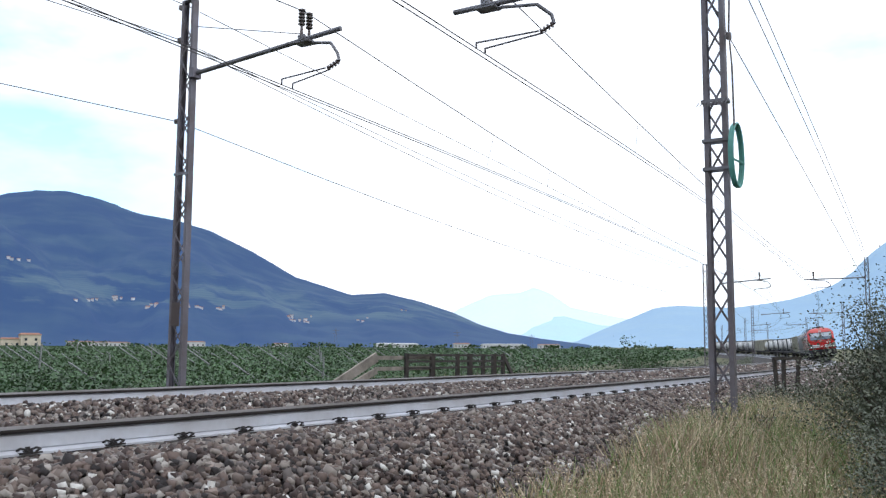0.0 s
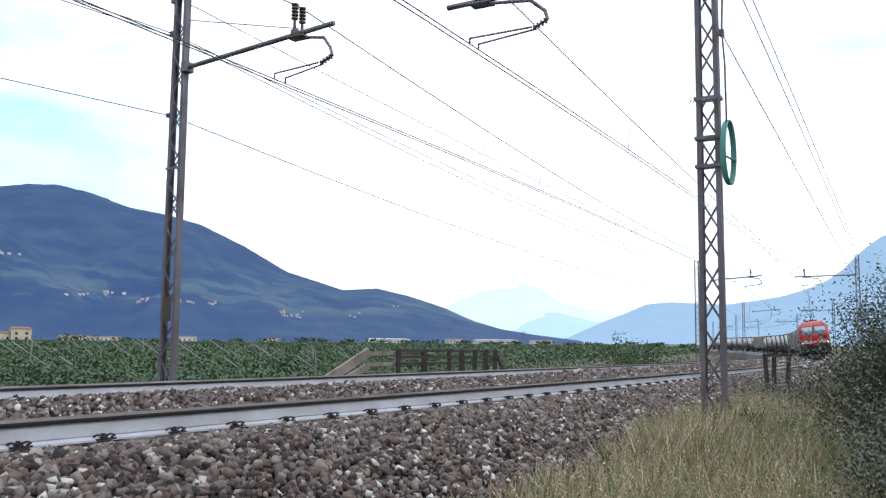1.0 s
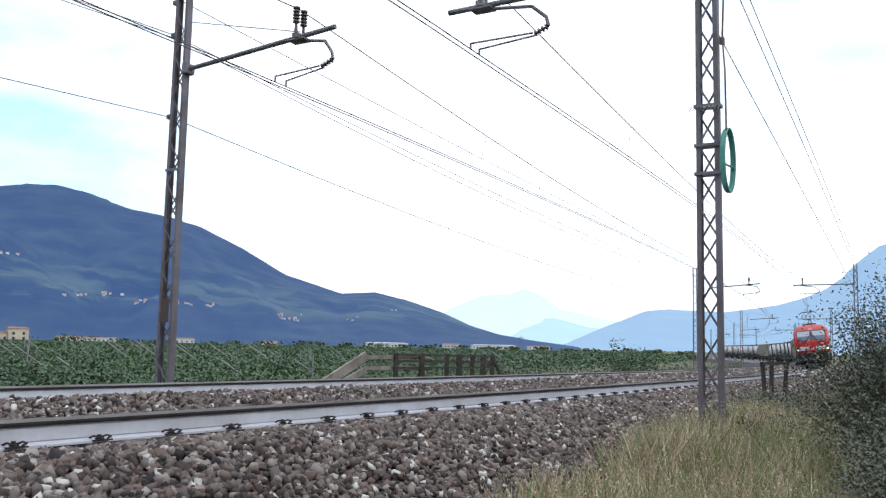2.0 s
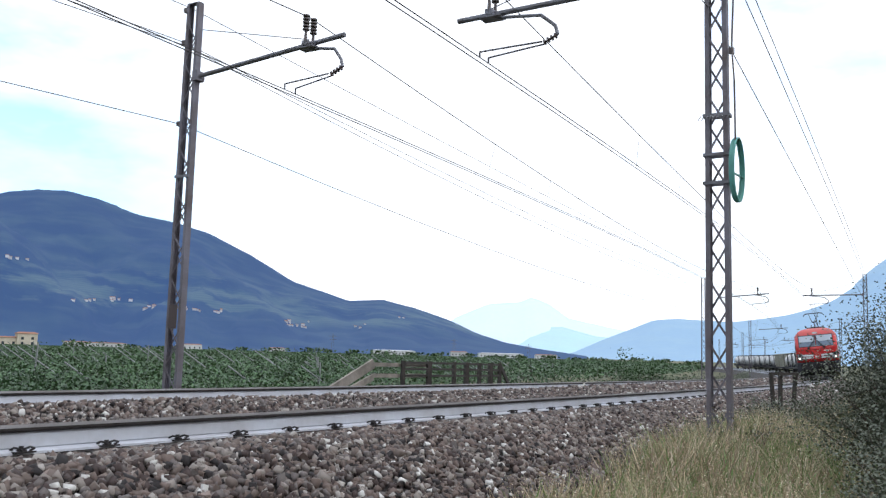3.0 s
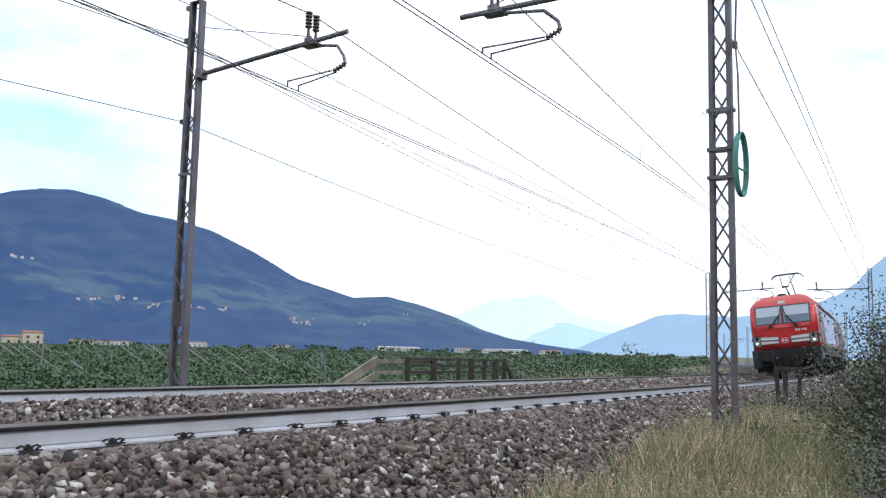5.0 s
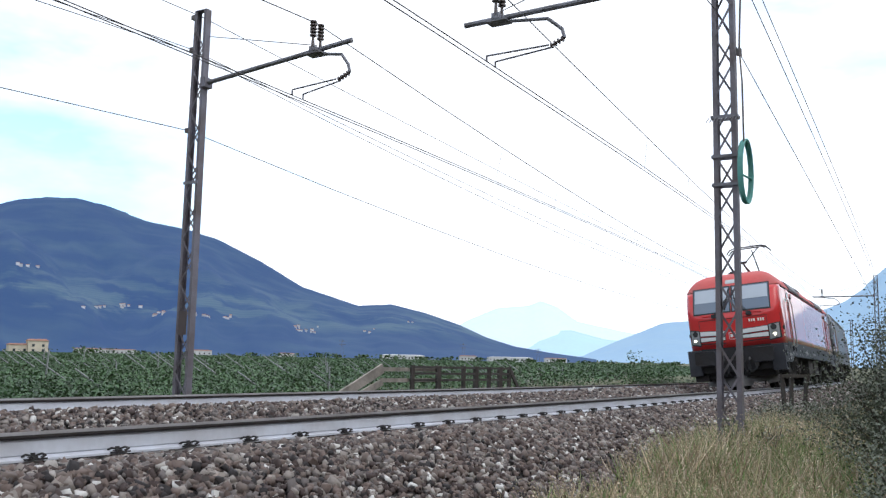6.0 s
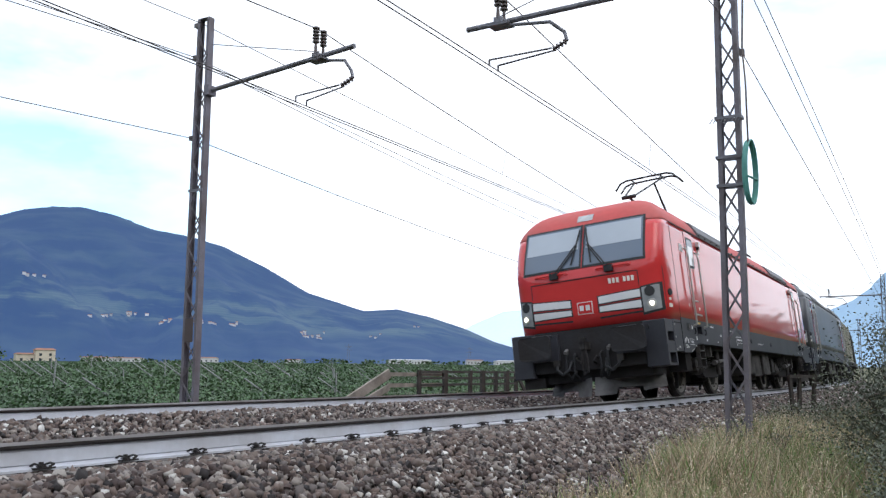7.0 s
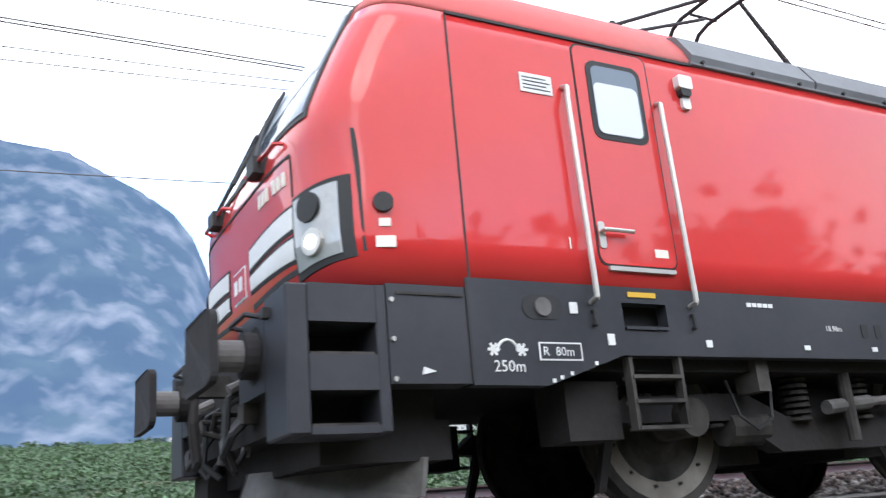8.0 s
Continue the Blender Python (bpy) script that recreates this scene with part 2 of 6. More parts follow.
BED = [(-7.4, -1.0), (-5.5, -0.33), (-4.5, -0.36), (-2.95, -0.20), (-2.78, -0.19), (-2.45, -0.115), (-2.15, -0.13), (-1.5, -0.23), (-0.75, -0.30), (0.75, -0.19), (0.87, -0.215), (1.0, -0.20), (1.25, -0.165), (1.6, -0.165), (2.1, -0.345), (3.0, -0.86), (3.5, -1.15)]


def build_ballast():
    ss = [-60 + 1.5 * i for i in range(44)] + [6 + 0.75 * i for i in range(40)] + [36 + 4 * i for i in range(95)]
    ws = [-7.4 + 0.18 * i for i in range(61)]
    verts = []
    for s in ss:
        for w in ws:
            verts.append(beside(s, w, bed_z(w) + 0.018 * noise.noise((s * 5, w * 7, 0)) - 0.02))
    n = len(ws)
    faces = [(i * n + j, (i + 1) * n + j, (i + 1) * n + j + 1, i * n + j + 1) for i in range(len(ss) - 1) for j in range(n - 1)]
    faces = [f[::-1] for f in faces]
    bed = tagged(put("ballast_bed", verts, faces, M_BED_SHADE, smooth=True), "brown crushed stone ballast under the two tracks", "ballast", kind="structure")
    rng = np.random.default_rng(3)
    shapes = []
    for k in range(14):
        bm = bmesh.new()
        for corner in range(8):
            d = np.array([1 if corner & k else -1 for k in (1, 2, 4)], dtype=float)
            bm.verts.new(d * np.array([1.0, 0.8, 0.62]) * rng.uniform(0.42, 1.1, 3))
        bmesh.ops.convex_hull(bm, input=bm.verts[:])
        bmesh.ops.delete(bm, geom=[v for v in bm.verts if not v.link_faces], context="VERTS")
        bmesh.ops.recalc_face_normals(bm, faces=bm.faces[:])
        bm.verts.index_update()
        shapes.append((np.array([v.co[:] for v in bm.verts]), np.array([[v.index for v in f.verts] for f in bm.faces])))
        bm.free()

    def turned(v, size):
        q = rng.normal(size=4)
        q /= np.linalg.norm(q)
        a, b, c, d = q
        m = np.array([[1 - 2 * (c * c + d * d), 2 * (b * c - a * d), 2 * (b * d + a * c)], [2 * (b * c + a * d), 1 - 2 * (b * b + d * d), 2 * (c * d - a * b)],
                      [2 * (b * d - a * c), 2 * (c * d + a * b), 1 - 2 * (b * b + c * c)]])
        return (v * size) @ m.T

    all_v, all_f, base = [], [], 0
    singles = []

    def scatter(s0, s1, w0, w1, count, size, keep=None):
        nonlocal base
        for _ in range(count):
            s, w = rng.uniform(s0, s1), rng.uniform(w0, w1)
            if any(abs(w + APART * k - r) < 0.10 for k in (0, 1) for r in RAILS):
                continue
            k = size * rng.uniform(0.6, 1.4) * (1.35 if rng.random() < 0.06 else 1)
            place = beside(s, w, bed_z(w) + k * rng.uniform(-0.15, 0.55))
            v, f = shapes[rng.integers(14)]
            if keep is not None and len(singles) < 300 and keep(s, w):
                singles.append((place, k, int(rng.integers(14)), rng.uniform(0, 360, 3)))
                continue
            v = turned(v, k) + np.array(place)
            all_v.append(v)
            all_f.append(f + base)
            base += len(v)

    scatter(-6, 9, 0.86, 3.2, 34000, 0.0265, lambda s, w: -3.0 < s < 3.0 and 1.7 < w < 2.5)
    scatter(9, 30, 0.86, 3.2, 22000, 0.031)
    scatter(-24, -6, 0.9, 3.2, 4500, 0.042)
    scatter(30, 75, 0.9, 3.0, 4500, 0.065)
    scatter(-8, 14, -2.85, -0.9, 17000, 0.027)
    scatter(14, 45, -2.85, -0.9, 6500, 0.05)
    scatter(-30, -8, -2.85, -0.9, 4000, 0.045)
    scatter(45, 110, -2.85, -0.9, 2500, 0.08)
    scatter(-25, 35, -0.64, 0.64, 4500, 0.045)
    scatter(-25, 35, -4.3, -2.95, 2500, 0.045)
    put_np("ballast_stones", np.concatenate(all_v), np.concatenate(all_f), M_STONE, bed)
    stone_meshes = [mesh_of("stone", v, f, M_STONE) for v, f in shapes]
    for place, k, i, turn in singles:
        ob = new("stone", stone_meshes[i])
        ob.matrix_basis = pose(*place, *turn) @ Matrix.Diagonal((k, k, k, 1))
        ob.parent = bed


def put_np(name, verts, faces, mat, parent=None, label="", category="", smooth=False):
    """One mesh from arrays of vertices and of equal faces; a big heap of kind stuff."""
    me = bpy.data.meshes.new(name)
    nv, nf, k = len(verts), len(faces), faces.shape[1]
    me.vertices.add(nv)
    me.vertices.foreach_set("co", np.ascontiguousarray(verts, dtype=np.float32).ravel())
    me.loops.add(nf * k)
    me.loops.foreach_set("vertex_index", np.ascontiguousarray(faces, dtype=np.int32).ravel())
    me.polygons.add(nf)
    me.polygons.foreach_set("loop_start", np.arange(0, nf * k, k, dtype=np.int32))
    me.materials.append(mat)
    me.update(calc_edges=True)
    me.validate()
    if smooth:
        me.shade_smooth()
    ob = new(name, me)
    if parent:
        ob.parent = parent
    return tagged(ob, label, category, kind="stuff")




# ---------- rails, sleepers ----------
def sweep(name, outline, w0, track, s0, s1, step, mat, parent=None, label=""):
    ss = [s0 + step * i for i in range(int((s1 - s0) / step) + 1)]
    n = len(outline)
    verts = [at(s, w0 + a, b, track) for s in ss for a, b in outline]
    faces = [(i * n + j, i * n + (j + 1) % n, (i + 1) * n + (j + 1) % n, (i + 1) * n + j) for i in range(len(ss) - 1) for j in range(n)]
    faces += [tuple(range(n))[::-1], tuple(range((len(ss) - 1) * n, len(ss) * n))]
    return put(name, verts, faces, mat, parent, label)


RAILS = (0.7525, -0.602)


def build_rails():
    for track, words in ((0, "of the near track"), (1, "of the far track")):
        for w in RAILS:
            # The head's shadow is in the dark steel, its lit side in the pale strip.
            rail = sweep("rail", [(-0.034, -0.001), (-0.036, -0.030), (-0.026, -0.042), (0.026, -0.042), (0.036, -0.030), (0.034, -0.001)],
                         w, track, -70, 400, 2.0, M_RAILDARK)
            tagged(rail, "steel rail with a white painted web " + words, "rail", "rails", kind="structure")
            sweep("running_surface", [(-0.0375, -0.018), (0.0375, -0.018), (0.034, 0.003), (-0.034, 0.003)], w, track, -70, 400, 2.0, M_RAILHEAD, rail, "worn running surface, pale down the lit side of the head")
            sweep("web", [(-0.011, -0.142), (-0.011, -0.041), (0.011, -0.041), (0.013, -0.13), (0.0, -0.142)], w, track, -70, 400, 2.0, M_RAILWHITE, rail, "white painted web")
            sweep("foot", [(-0.075, -0.172), (-0.075, -0.160), (-0.012, -0.138), (0.012, -0.138), (0.075, -0.158), (0.075, -0.172)], w, track, -70, 400, 2.0, M_RAILWHITE, rail)


def clip_mesh():
    bm = bmesh.new()
    box(bm, 0.02, 0.12, -0.075, 0.075, -0.002, 0.012)
    for y in (-0.055, 0.055):
        pts = [(0.11, y * 0.5, 0.014), (0.125, y, 0.03), (0.07, y * 1.15, 0.042), (0.02, y, 0.03), (0.01, y * 0.5, 0.022)]
        for a, b in zip(pts, pts[1:]):
            rod(bm, a, b, 0.0085, 6)
    rod(bm, (0.06, 0, 0.0), (0.06, 0, 0.052), 0.018, 6)
    box(bm, 0.035, 0.085, -0.025, 0.025, 0.012, 0.024)
    me = bpy.data.meshes.new("rail_clip")
    bm.to_mesh(me)
    bm.free()
    me.materials.append(M_CLIP)
    return me


def build_sleepers():
    bm = boxes((-1.10, 1.25, -0.13, 0.13, -0.40, -0.185))
    bmesh.ops.bevel(bm, geom=bm.edges[:], offset=0.02, segments=1, affect="EDGES")
    me = bpy.data.meshes.new("sleeper")
    bm.to_mesh(me)
    bm.free()
    me.materials.append(M_CONC)
    clip = clip_mesh()
    for track in (0, 1):
        for i in range(-30, 115):
            s = -3.056 + 0.6 * i
            o, y1 = at(s, 0, 0, track), at(s + 0.3, 0, 0, track)
            yy = (y1 - o).normalized()
            xx = (at(s, 1, 0, track) - o).normalized()
            zz = xx.cross(yy)
            m = Matrix((xx, yy, zz)).transposed().to_4x4()
            m.translation = o
            sl = new("sleeper", me)
            sl.matrix_basis = m
            tagged(sl, "concrete sleeper sunk in ballast under the rails", "sleeper", "sleepers")
            for w, turn in ((0.765, 0), (-0.615, 180), (0.74, 180), (-0.59, 0)):
                if track == 1 or abs(i - 20) > 48:
                    continue
                c = new("rail_clip", clip)
                c.parent = sl
                c.matrix_basis = pose(w, 0, -0.163, 0, 0, turn) @ Matrix.Diagonal((0.85, 0.85, 0.8, 1))


build_ballast()
build_rails()
build_sleepers()


# ---------- catenary masts and wires ----------
def mast_body(mast, height, wide0, wide1, deep=0.13):
    """Two channels with crossed lacing bars; the lacing faces along the track."""
    def half(z):
        return (wide0 + (wide1 - wide0) * z / height) / 2
    for side in (-1, 1):
        bm = bmesh.new()
        d = deep / 2
        prof = [(0.0, -d), (0.06, -d), (0.06, -d + 0.01), (0.012, -d + 0.01), (0.012, d - 0.01), (0.06, d - 0.01), (0.06, d), (0.0, d)]
        low = [bm.verts.new((side * (half(0) - x), y, 0)) for x, y in prof]
        top = [bm.verts.new((side * (half(height) - x), y, height)) for x, y in prof]
        bm.faces.new(low)
        bm.faces.new(top)
        for i in range(8):
            bm.faces.new((low[i], low[(i + 1) % 8], top[(i + 1) % 8], top[i]))
        bmesh.ops.recalc_face_normals(bm, faces=bm.faces[:])
        part("channel", bm, M_RUSTY, mast)
    z, flip = 0.15, 1
    step = 0.40
    while z + step < height - 0.1:
        for y in (-deep / 2 - 0.004, deep / 2 + 0.004):
            d = flip if y < 0 else -flip
            part("lacing_bar", bar((-d * (half(z) - 0.03), y, z), (d * (half(z + step) - 0.03), y, z + step), 0.008, 0.026), M_RUSTY, mast)
        z += step
        flip = -flip
    part("cap", boxes((-half(height), half(height), -deep / 2, deep / 2, height, height + 0.012)), M_RUSTY, mast)


def insulator(bm, a, b, r=0.055, n=5):
    a, b = Vector(a), Vector(b)
    rod(bm, a, b, r * 0.45, 8)
    for i in range(n):
        c = a + (b - a) * ((i + 0.6) / n)
        d = (b - a).normalized() * 0.012
        rod(bm, c - d, c + d, r, 10)


def cantilever(mast, fix, tip, saddle, hang, grip, touch):
    """The arm of a mast: places (across, up) of its foot, tip, saddle, the drop tube's end, its bend and the contact wire."""
    v = [Vector((x, 0, z)) for x, z in (fix, tip, saddle, hang, grip, touch)]
    a, b, c, h, g, e = v
    way = 1 if h.x > c.x else -1
    part("bracket", boxes((a.x - 0.06, a.x + 0.06, -0.10, 0.10, a.z - 0.09, a.z + 0.09)), M_RUSTY, mast)
    part("arm", rods(0.042, (a, b), n=10), M_STEEL, mast, "grey steel cantilever tube")
    part("tie", rods(0.008, ((a.x, 0, a.z + 0.9), (c.x, 0, c.z + 0.10))), M_STEEL, mast)
    for y in (-0.10, 0.10):
        bm = bmesh.new()
        foot = c + Vector((0, y, 0.03))
        rod(bm, foot, foot + Vector((0, 0, 0.20)), 0.035, 8, 0.02)
        insulator(bm, foot + Vector((0, 0, 0.18)), foot + Vector((0, 0, 0.48)), 0.062)
        part("insulator", bm, M_PORC, mast, "brown porcelain insulator")
    part("saddle", boxes((c.x - 0.17, c.x + 0.17, -0.12, 0.12, c.z - 0.07, c.z - 0.035), (c.x - 0.06, c.x + 0.06, -0.13, 0.13, c.z - 0.035, c.z + 0.05)), M_STEEL, mast)
    part("drop_tube", pipe([c + Vector((0, 0, -0.05)), c.lerp(h, 0.75) + Vector((0, 0, (c.z - h.z) * 0.45)), Vector((h.x - way * 0.04, 0, h.z + 0.14)), h], 0.027), M_STEEL, mast)
    bm = bmesh.new()
    insulator(bm, h, g, 0.045, 4)
    part("clamp_insulator", bm, M_PORC, mast)
    for y in (-0.09, 0.09):
        f = e + Vector((0, y * 1.6, 0.10))
        part("steady_arm", pipe([g + Vector((0, y * 0.6, 0)), f, f + Vector((0, 0, -0.09))], 0.015, 6), M_STEEL, mast)


MAST_S = [5.0, 58.5, 112.0, 165.5, 219.0]


def build_masts():
    for k, s in enumerate(MAST_S):
        th = centre(s)[2]
        for side in (1, -1):
            off = 3.0 if side == 1 else (-6.55 if k == 0 else -7.5)
            base = beside(s, off, -0.95 if side == 1 else -0.75)
            m = Matrix.Translation(base) @ pose(0, 0, 0, 0, 0, -math.degrees(th))
            height = 8.0 if side == 1 else 7.69
            if side == 1:
                words = "tall laced steel catenary mast with bands and a hose coil" if k == 0 else "laced steel catenary mast beside the curve"
            else:
                words = "rusty laced steel catenary mast with a warning plate" if k == 0 else "laced steel catenary mast by the fields"
            mast = empty("catenary_mast", words, "catenary mast", "catenary masts", m)
            mast_body(mast, height, 0.31 if side == 1 else 0.36, 0.27 if side == 1 else 0.30)
            z0 = -base.z + beside(s, 0).z
            pts = [(2.86, 5.70), (-0.89, 5.65), (-0.31, 5.66), (0.76, 5.18), (0.54, 5.09), (-0.43, 4.95)] if side == 1 else [(-6.37, 5.52), (-3.05, 5.79), (-3.8, 5.72), (-3.07, 5.24), (-3.31, 5.14), (-4.17, 4.95)]
            cantilever(mast, *[(x - off, z + z0) for x, z in pts])
            if k == 0 and side == 1:
                for zb in (3.72, 3.20, 2.83):
                    z = zb + 0.95
                    part("band", boxes((-0.168, 0.168, -0.09, -0.075, z - 0.02, z + 0.02), (-0.168, 0.168, 0.075, 0.09, z - 0.02, z + 0.02),
                                       (-0.168, -0.155, -0.09, 0.09, z - 0.02, z + 0.02), (0.155, 0.168, -0.09, 0.09, z - 0.02, z + 0.02)), M_STEEL, mast, "galvanised band")
                spikes = bmesh.new()
                for i in range(9):
                    x = -0.19 + 0.045 * i
                    rod(spikes, (x, -0.09, 4.66), (x - 0.02, -0.16, 4.59), 0.006, 5)
                part("anti_climb_spikes", spikes, M_STEEL, mast)
                part("upper_box", boxes((0.16, 0.22, -0.035, 0.035, 5.48, 5.56)), M_PORC, mast)
                part("cable", pipe([(0.2, -0.02, 8.0), (0.24, -0.04, 6.6), (0.2, -0.05, 5.55), (0.23, -0.06, 5.1), (0.24, -0.08, 4.3)], 0.012, 6), M_PORC, mast, "dark cable")
                for turn in range(4):
                    cu = bpy.data.curves.new("hose_loop", "CURVE")
                    cu.dimensions, cu.bevel_depth, cu.bevel_resolution = "3D", 0.0125, 2
                    sp = cu.splines.new("POLY")
                    sp.points.add(27)
                    sp.use_cyclic_u = True
                    for i in range(28):
                        a = 2 * math.pi * i / 28
                        sp.points[i].co = (0.215 + 0.016 * turn + 0.03 * math.cos(a), 0.18 * math.cos(a), 3.94 + (0.40 + 0.014 * (turn % 2)) * math.sin(a), 1)
                    cu.materials.append(M_HOSE)
                    loop = new("hose_loop", cu)
                    loop.parent = mast
                    loop["label"] = "loop of green hose"
                part("hose_tie", rods(0.014, ((0.18, -0.15, 3.9), (0.29, 0.21, 3.86))), M_HOSE, mast)
            if k == 0 and side == -1:
                part("warning_plate", boxes((-0.10, 0.10, -0.085, -0.075, 1.62, 2.05)), M_PORC, mast, "dark enamel plate")
                part("band", boxes((-0.18, 0.18, -0.085, -0.07, 4.37, 4.42)), M_STEEL, mast)
                for z in (7.6, 6.97, 5.41):
                    part("wire_bracket", boxes((-0.26, -0.15, -0.05, 0.05, z - 0.04, z + 0.04)), M_PORC, mast)


def wire(name, points, r, label, group):
    cu = bpy.data.curves.new(name, "CURVE")
    cu.dimensions, cu.bevel_depth, cu.bevel_resolution = "3D", r, 1
    sp = cu.splines.new("POLY")
    sp.points.add(len(points) - 1)
    for pt, co in zip(sp.points, points):
        pt.co = (*co, 1)
    cu.materials.append(M_WIRE)
    return tagged(new(name, cu), label, "wire", group)


def build_wires():
    spans = [-48.5] + MAST_S
    for off, mess, zm in ((-0.43, -0.31, 6.10), (-4.17, -3.82, 6.22)):
        for y in (-0.05, 0.05):
            wire("contact_wire", [beside(-48.5 + 4 * i, off + y, 4.93) for i in range(68)], 0.0088, "grooved copper contact wire above a track", "contact wires")
        pts, hang = [], []
        for a, b in zip(spans, spans[1:]):
            for i in range(14):
                f = i / 14
                s = a + (b - a) * f
                z = zm - 0.92 * 4 * f * (1 - f)
                pts.append(beside(s, mess + (off - mess) * math.sin(math.pi * f), z))
                if i in (2, 3, 5, 7, 9, 11, 12):
                    hang.append((pts[-1], beside(s, off, 4.93)))
        wire("messenger_wire", pts, 0.0095, "sagging steel messenger wire above a track", "messenger wires")
        for a, b in hang:
            wire("dropper", [a, b], 0.004, "thin dropper between messenger and contact wire", "droppers")
    for off, z, sag, words in ((-6.8, 6.24, 0.75, "feeder cable along the far masts"), (-6.78, 6.18, 0.95, "twisted feeder cable along the far masts"), (-6.76, 4.66, 0.95, "return wire along the far masts"),
                               (-6.6, 6.85, 0.5, "thin earth wire on the mast tops"), (2.9, 5.2, 1.15, "feeder wire on the near masts"), (3.05, 6.1, 1.25, "earth wire on the near masts"), (3.0, 6.65, 1.3, "cable along the near masts")):
        pts = []
        for a, b in zip(spans, spans[1:]):
            for i in range(12):
                f = i / 12
                pts.append(beside(a + (b - a) * f, off, z - sag * 4 * f * (1 - f)))
        wire("line_wire", pts, 0.0075, words, "line wires")


build_masts()
build_wires()


# ---------- mountains ----------
def smooth(pts, a):
    for (a0, e0), (a1, e1) in zip(pts, pts[1:]):
        if a0 <= a <= a1:
            f = (a - a0) / (a1 - a0)
            return e0 + (e1 - e0) * f
    return pts[0][1] if a < pts[0][0] else pts[-1][1]


def mountain(name, label, crest, dist, depth, mat, rough=1.0, rows=26, step=0.35, seed=0, foot=-3.0):
    """A ridge: crest height over bearing, rising in folds from its foot to its crest line."""
    a0, a1 = crest[0][0], crest[-1][0]
    n = int((a1 - a0) / step) + 1
    verts = []
    for i in range(n):
        a = a0 + step * i
        top = math.tan(radians(smooth(crest, a))) * dist + EYE
        for j in range(rows):
            f = j / (rows - 1)
            d = dist - depth * (1 - f) + dist * 0.03 * noise.noise((a * 0.12, f * 3, seed)) * (1 - f)
            rise = f ** 1.25
            fold = noise.fractal((a * 0.16, f * 1.8, seed), 1.0, 2.1, 5) * 0.22 * rough * math.sin(math.pi * min(1, f * 1.02)) + 0.006 * rough * noise.noise((a * 3.1, f * 9, seed + 5))
            z = foot + (top - foot) * max(0.0, rise + fold * (1 - f * 0.6))
            if j == rows - 1:
                z = top + (top - foot) * 0.006 * noise.noise((a * 2.3, 0, seed))
            z = min(z, EYE + (top - EYE) * d / dist + 1e-3 if f < 1 else z)
            verts.append((math.sin(radians(a)) * d, math.cos(radians(a)) * d, z))
    for i in range(n):
        a = a0 + step * i
        verts.append((math.sin(radians(a)) * (dist + 60), math.cos(radians(a)) * (dist + 60), foot))
    m = n * rows
    faces = [(i * rows + j, (i + 1) * rows + j, (i + 1) * rows + j + 1, i * rows + j + 1) for i in range(n - 1) for j in range(rows - 1)]
    faces += [(i * rows + rows - 1, (i + 1) * rows + rows - 1, m + i + 1, m + i) for i in range(n - 1)]
    return tagged(put(name, verts, faces, mat, smooth=True), label, "mountain", kind="structure")


# Haze is painted in: every slope gets an even blue emission.
def hill_material(name, wood, meadow, rock, haze, glow, rock_amount=0.0):
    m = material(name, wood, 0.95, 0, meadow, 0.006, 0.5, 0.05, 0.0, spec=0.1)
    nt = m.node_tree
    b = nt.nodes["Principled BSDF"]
    b.inputs["Emission Color"].default_value, b.inputs["Emission Strength"].default_value = (*haze, 1), glow
    hsv = next(n for n in nt.nodes if n.type == "HUE_SAT")
    co = next(n for n in nt.nodes if n.type == "TEX_COORD")
    wide = nt.nodes.new("ShaderNodeMapping")
    wide.inputs["Scale"].default_value = (1.2, 1.2, 2.6)
    first = next(n for n in nt.nodes if n.type == "TEX_NOISE")
    nt.links.new(co.outputs["Object"], wide.inputs["Vector"])
    nt.links.new(wide.outputs["Vector"], first.inputs["Vector"])
    bands = next(n for n in nt.nodes if n.type == "VALTORGB")
    bands.color_ramp.elements[0].position, bands.color_ramp.elements[1].position = 0.42, 0.74
    if rock_amount:
        rn = nt.nodes.new("ShaderNodeTexNoise")
        rn.inputs["Scale"].default_value, rn.inputs["Detail"].default_value = 0.014, 12.0
        mp = nt.nodes.new("ShaderNodeMapping")
        mp.inputs["Scale"].default_value = (1, 1, 0.8)
        rr = nt.nodes.new("ShaderNodeValToRGB")
        rr.color_ramp.elements[0].position, rr.color_ramp.elements[1].position = 0.53 - rock_amount, 0.78 - rock_amount * 0.8
        mx = nt.nodes.new("ShaderNodeMix")
        mx.data_type = "RGBA"
        mx.inputs[7].default_value = (*rock, 1)
        nt.links.new(co.outputs["Object"], mp.inputs["Vector"])
        nt.links.new(mp.outputs["Vector"], rn.inputs["Vector"])
        nt.links.new(rn.outputs["Fac"], rr.inputs["Fac"])
        nt.links.new(rr.outputs["Color"], mx.inputs[0])
        nt.links.new(hsv.outputs["Color"], mx.inputs[6])
        nt.links.new(mx.outputs[2], b.inputs["Base Color"])
    return m


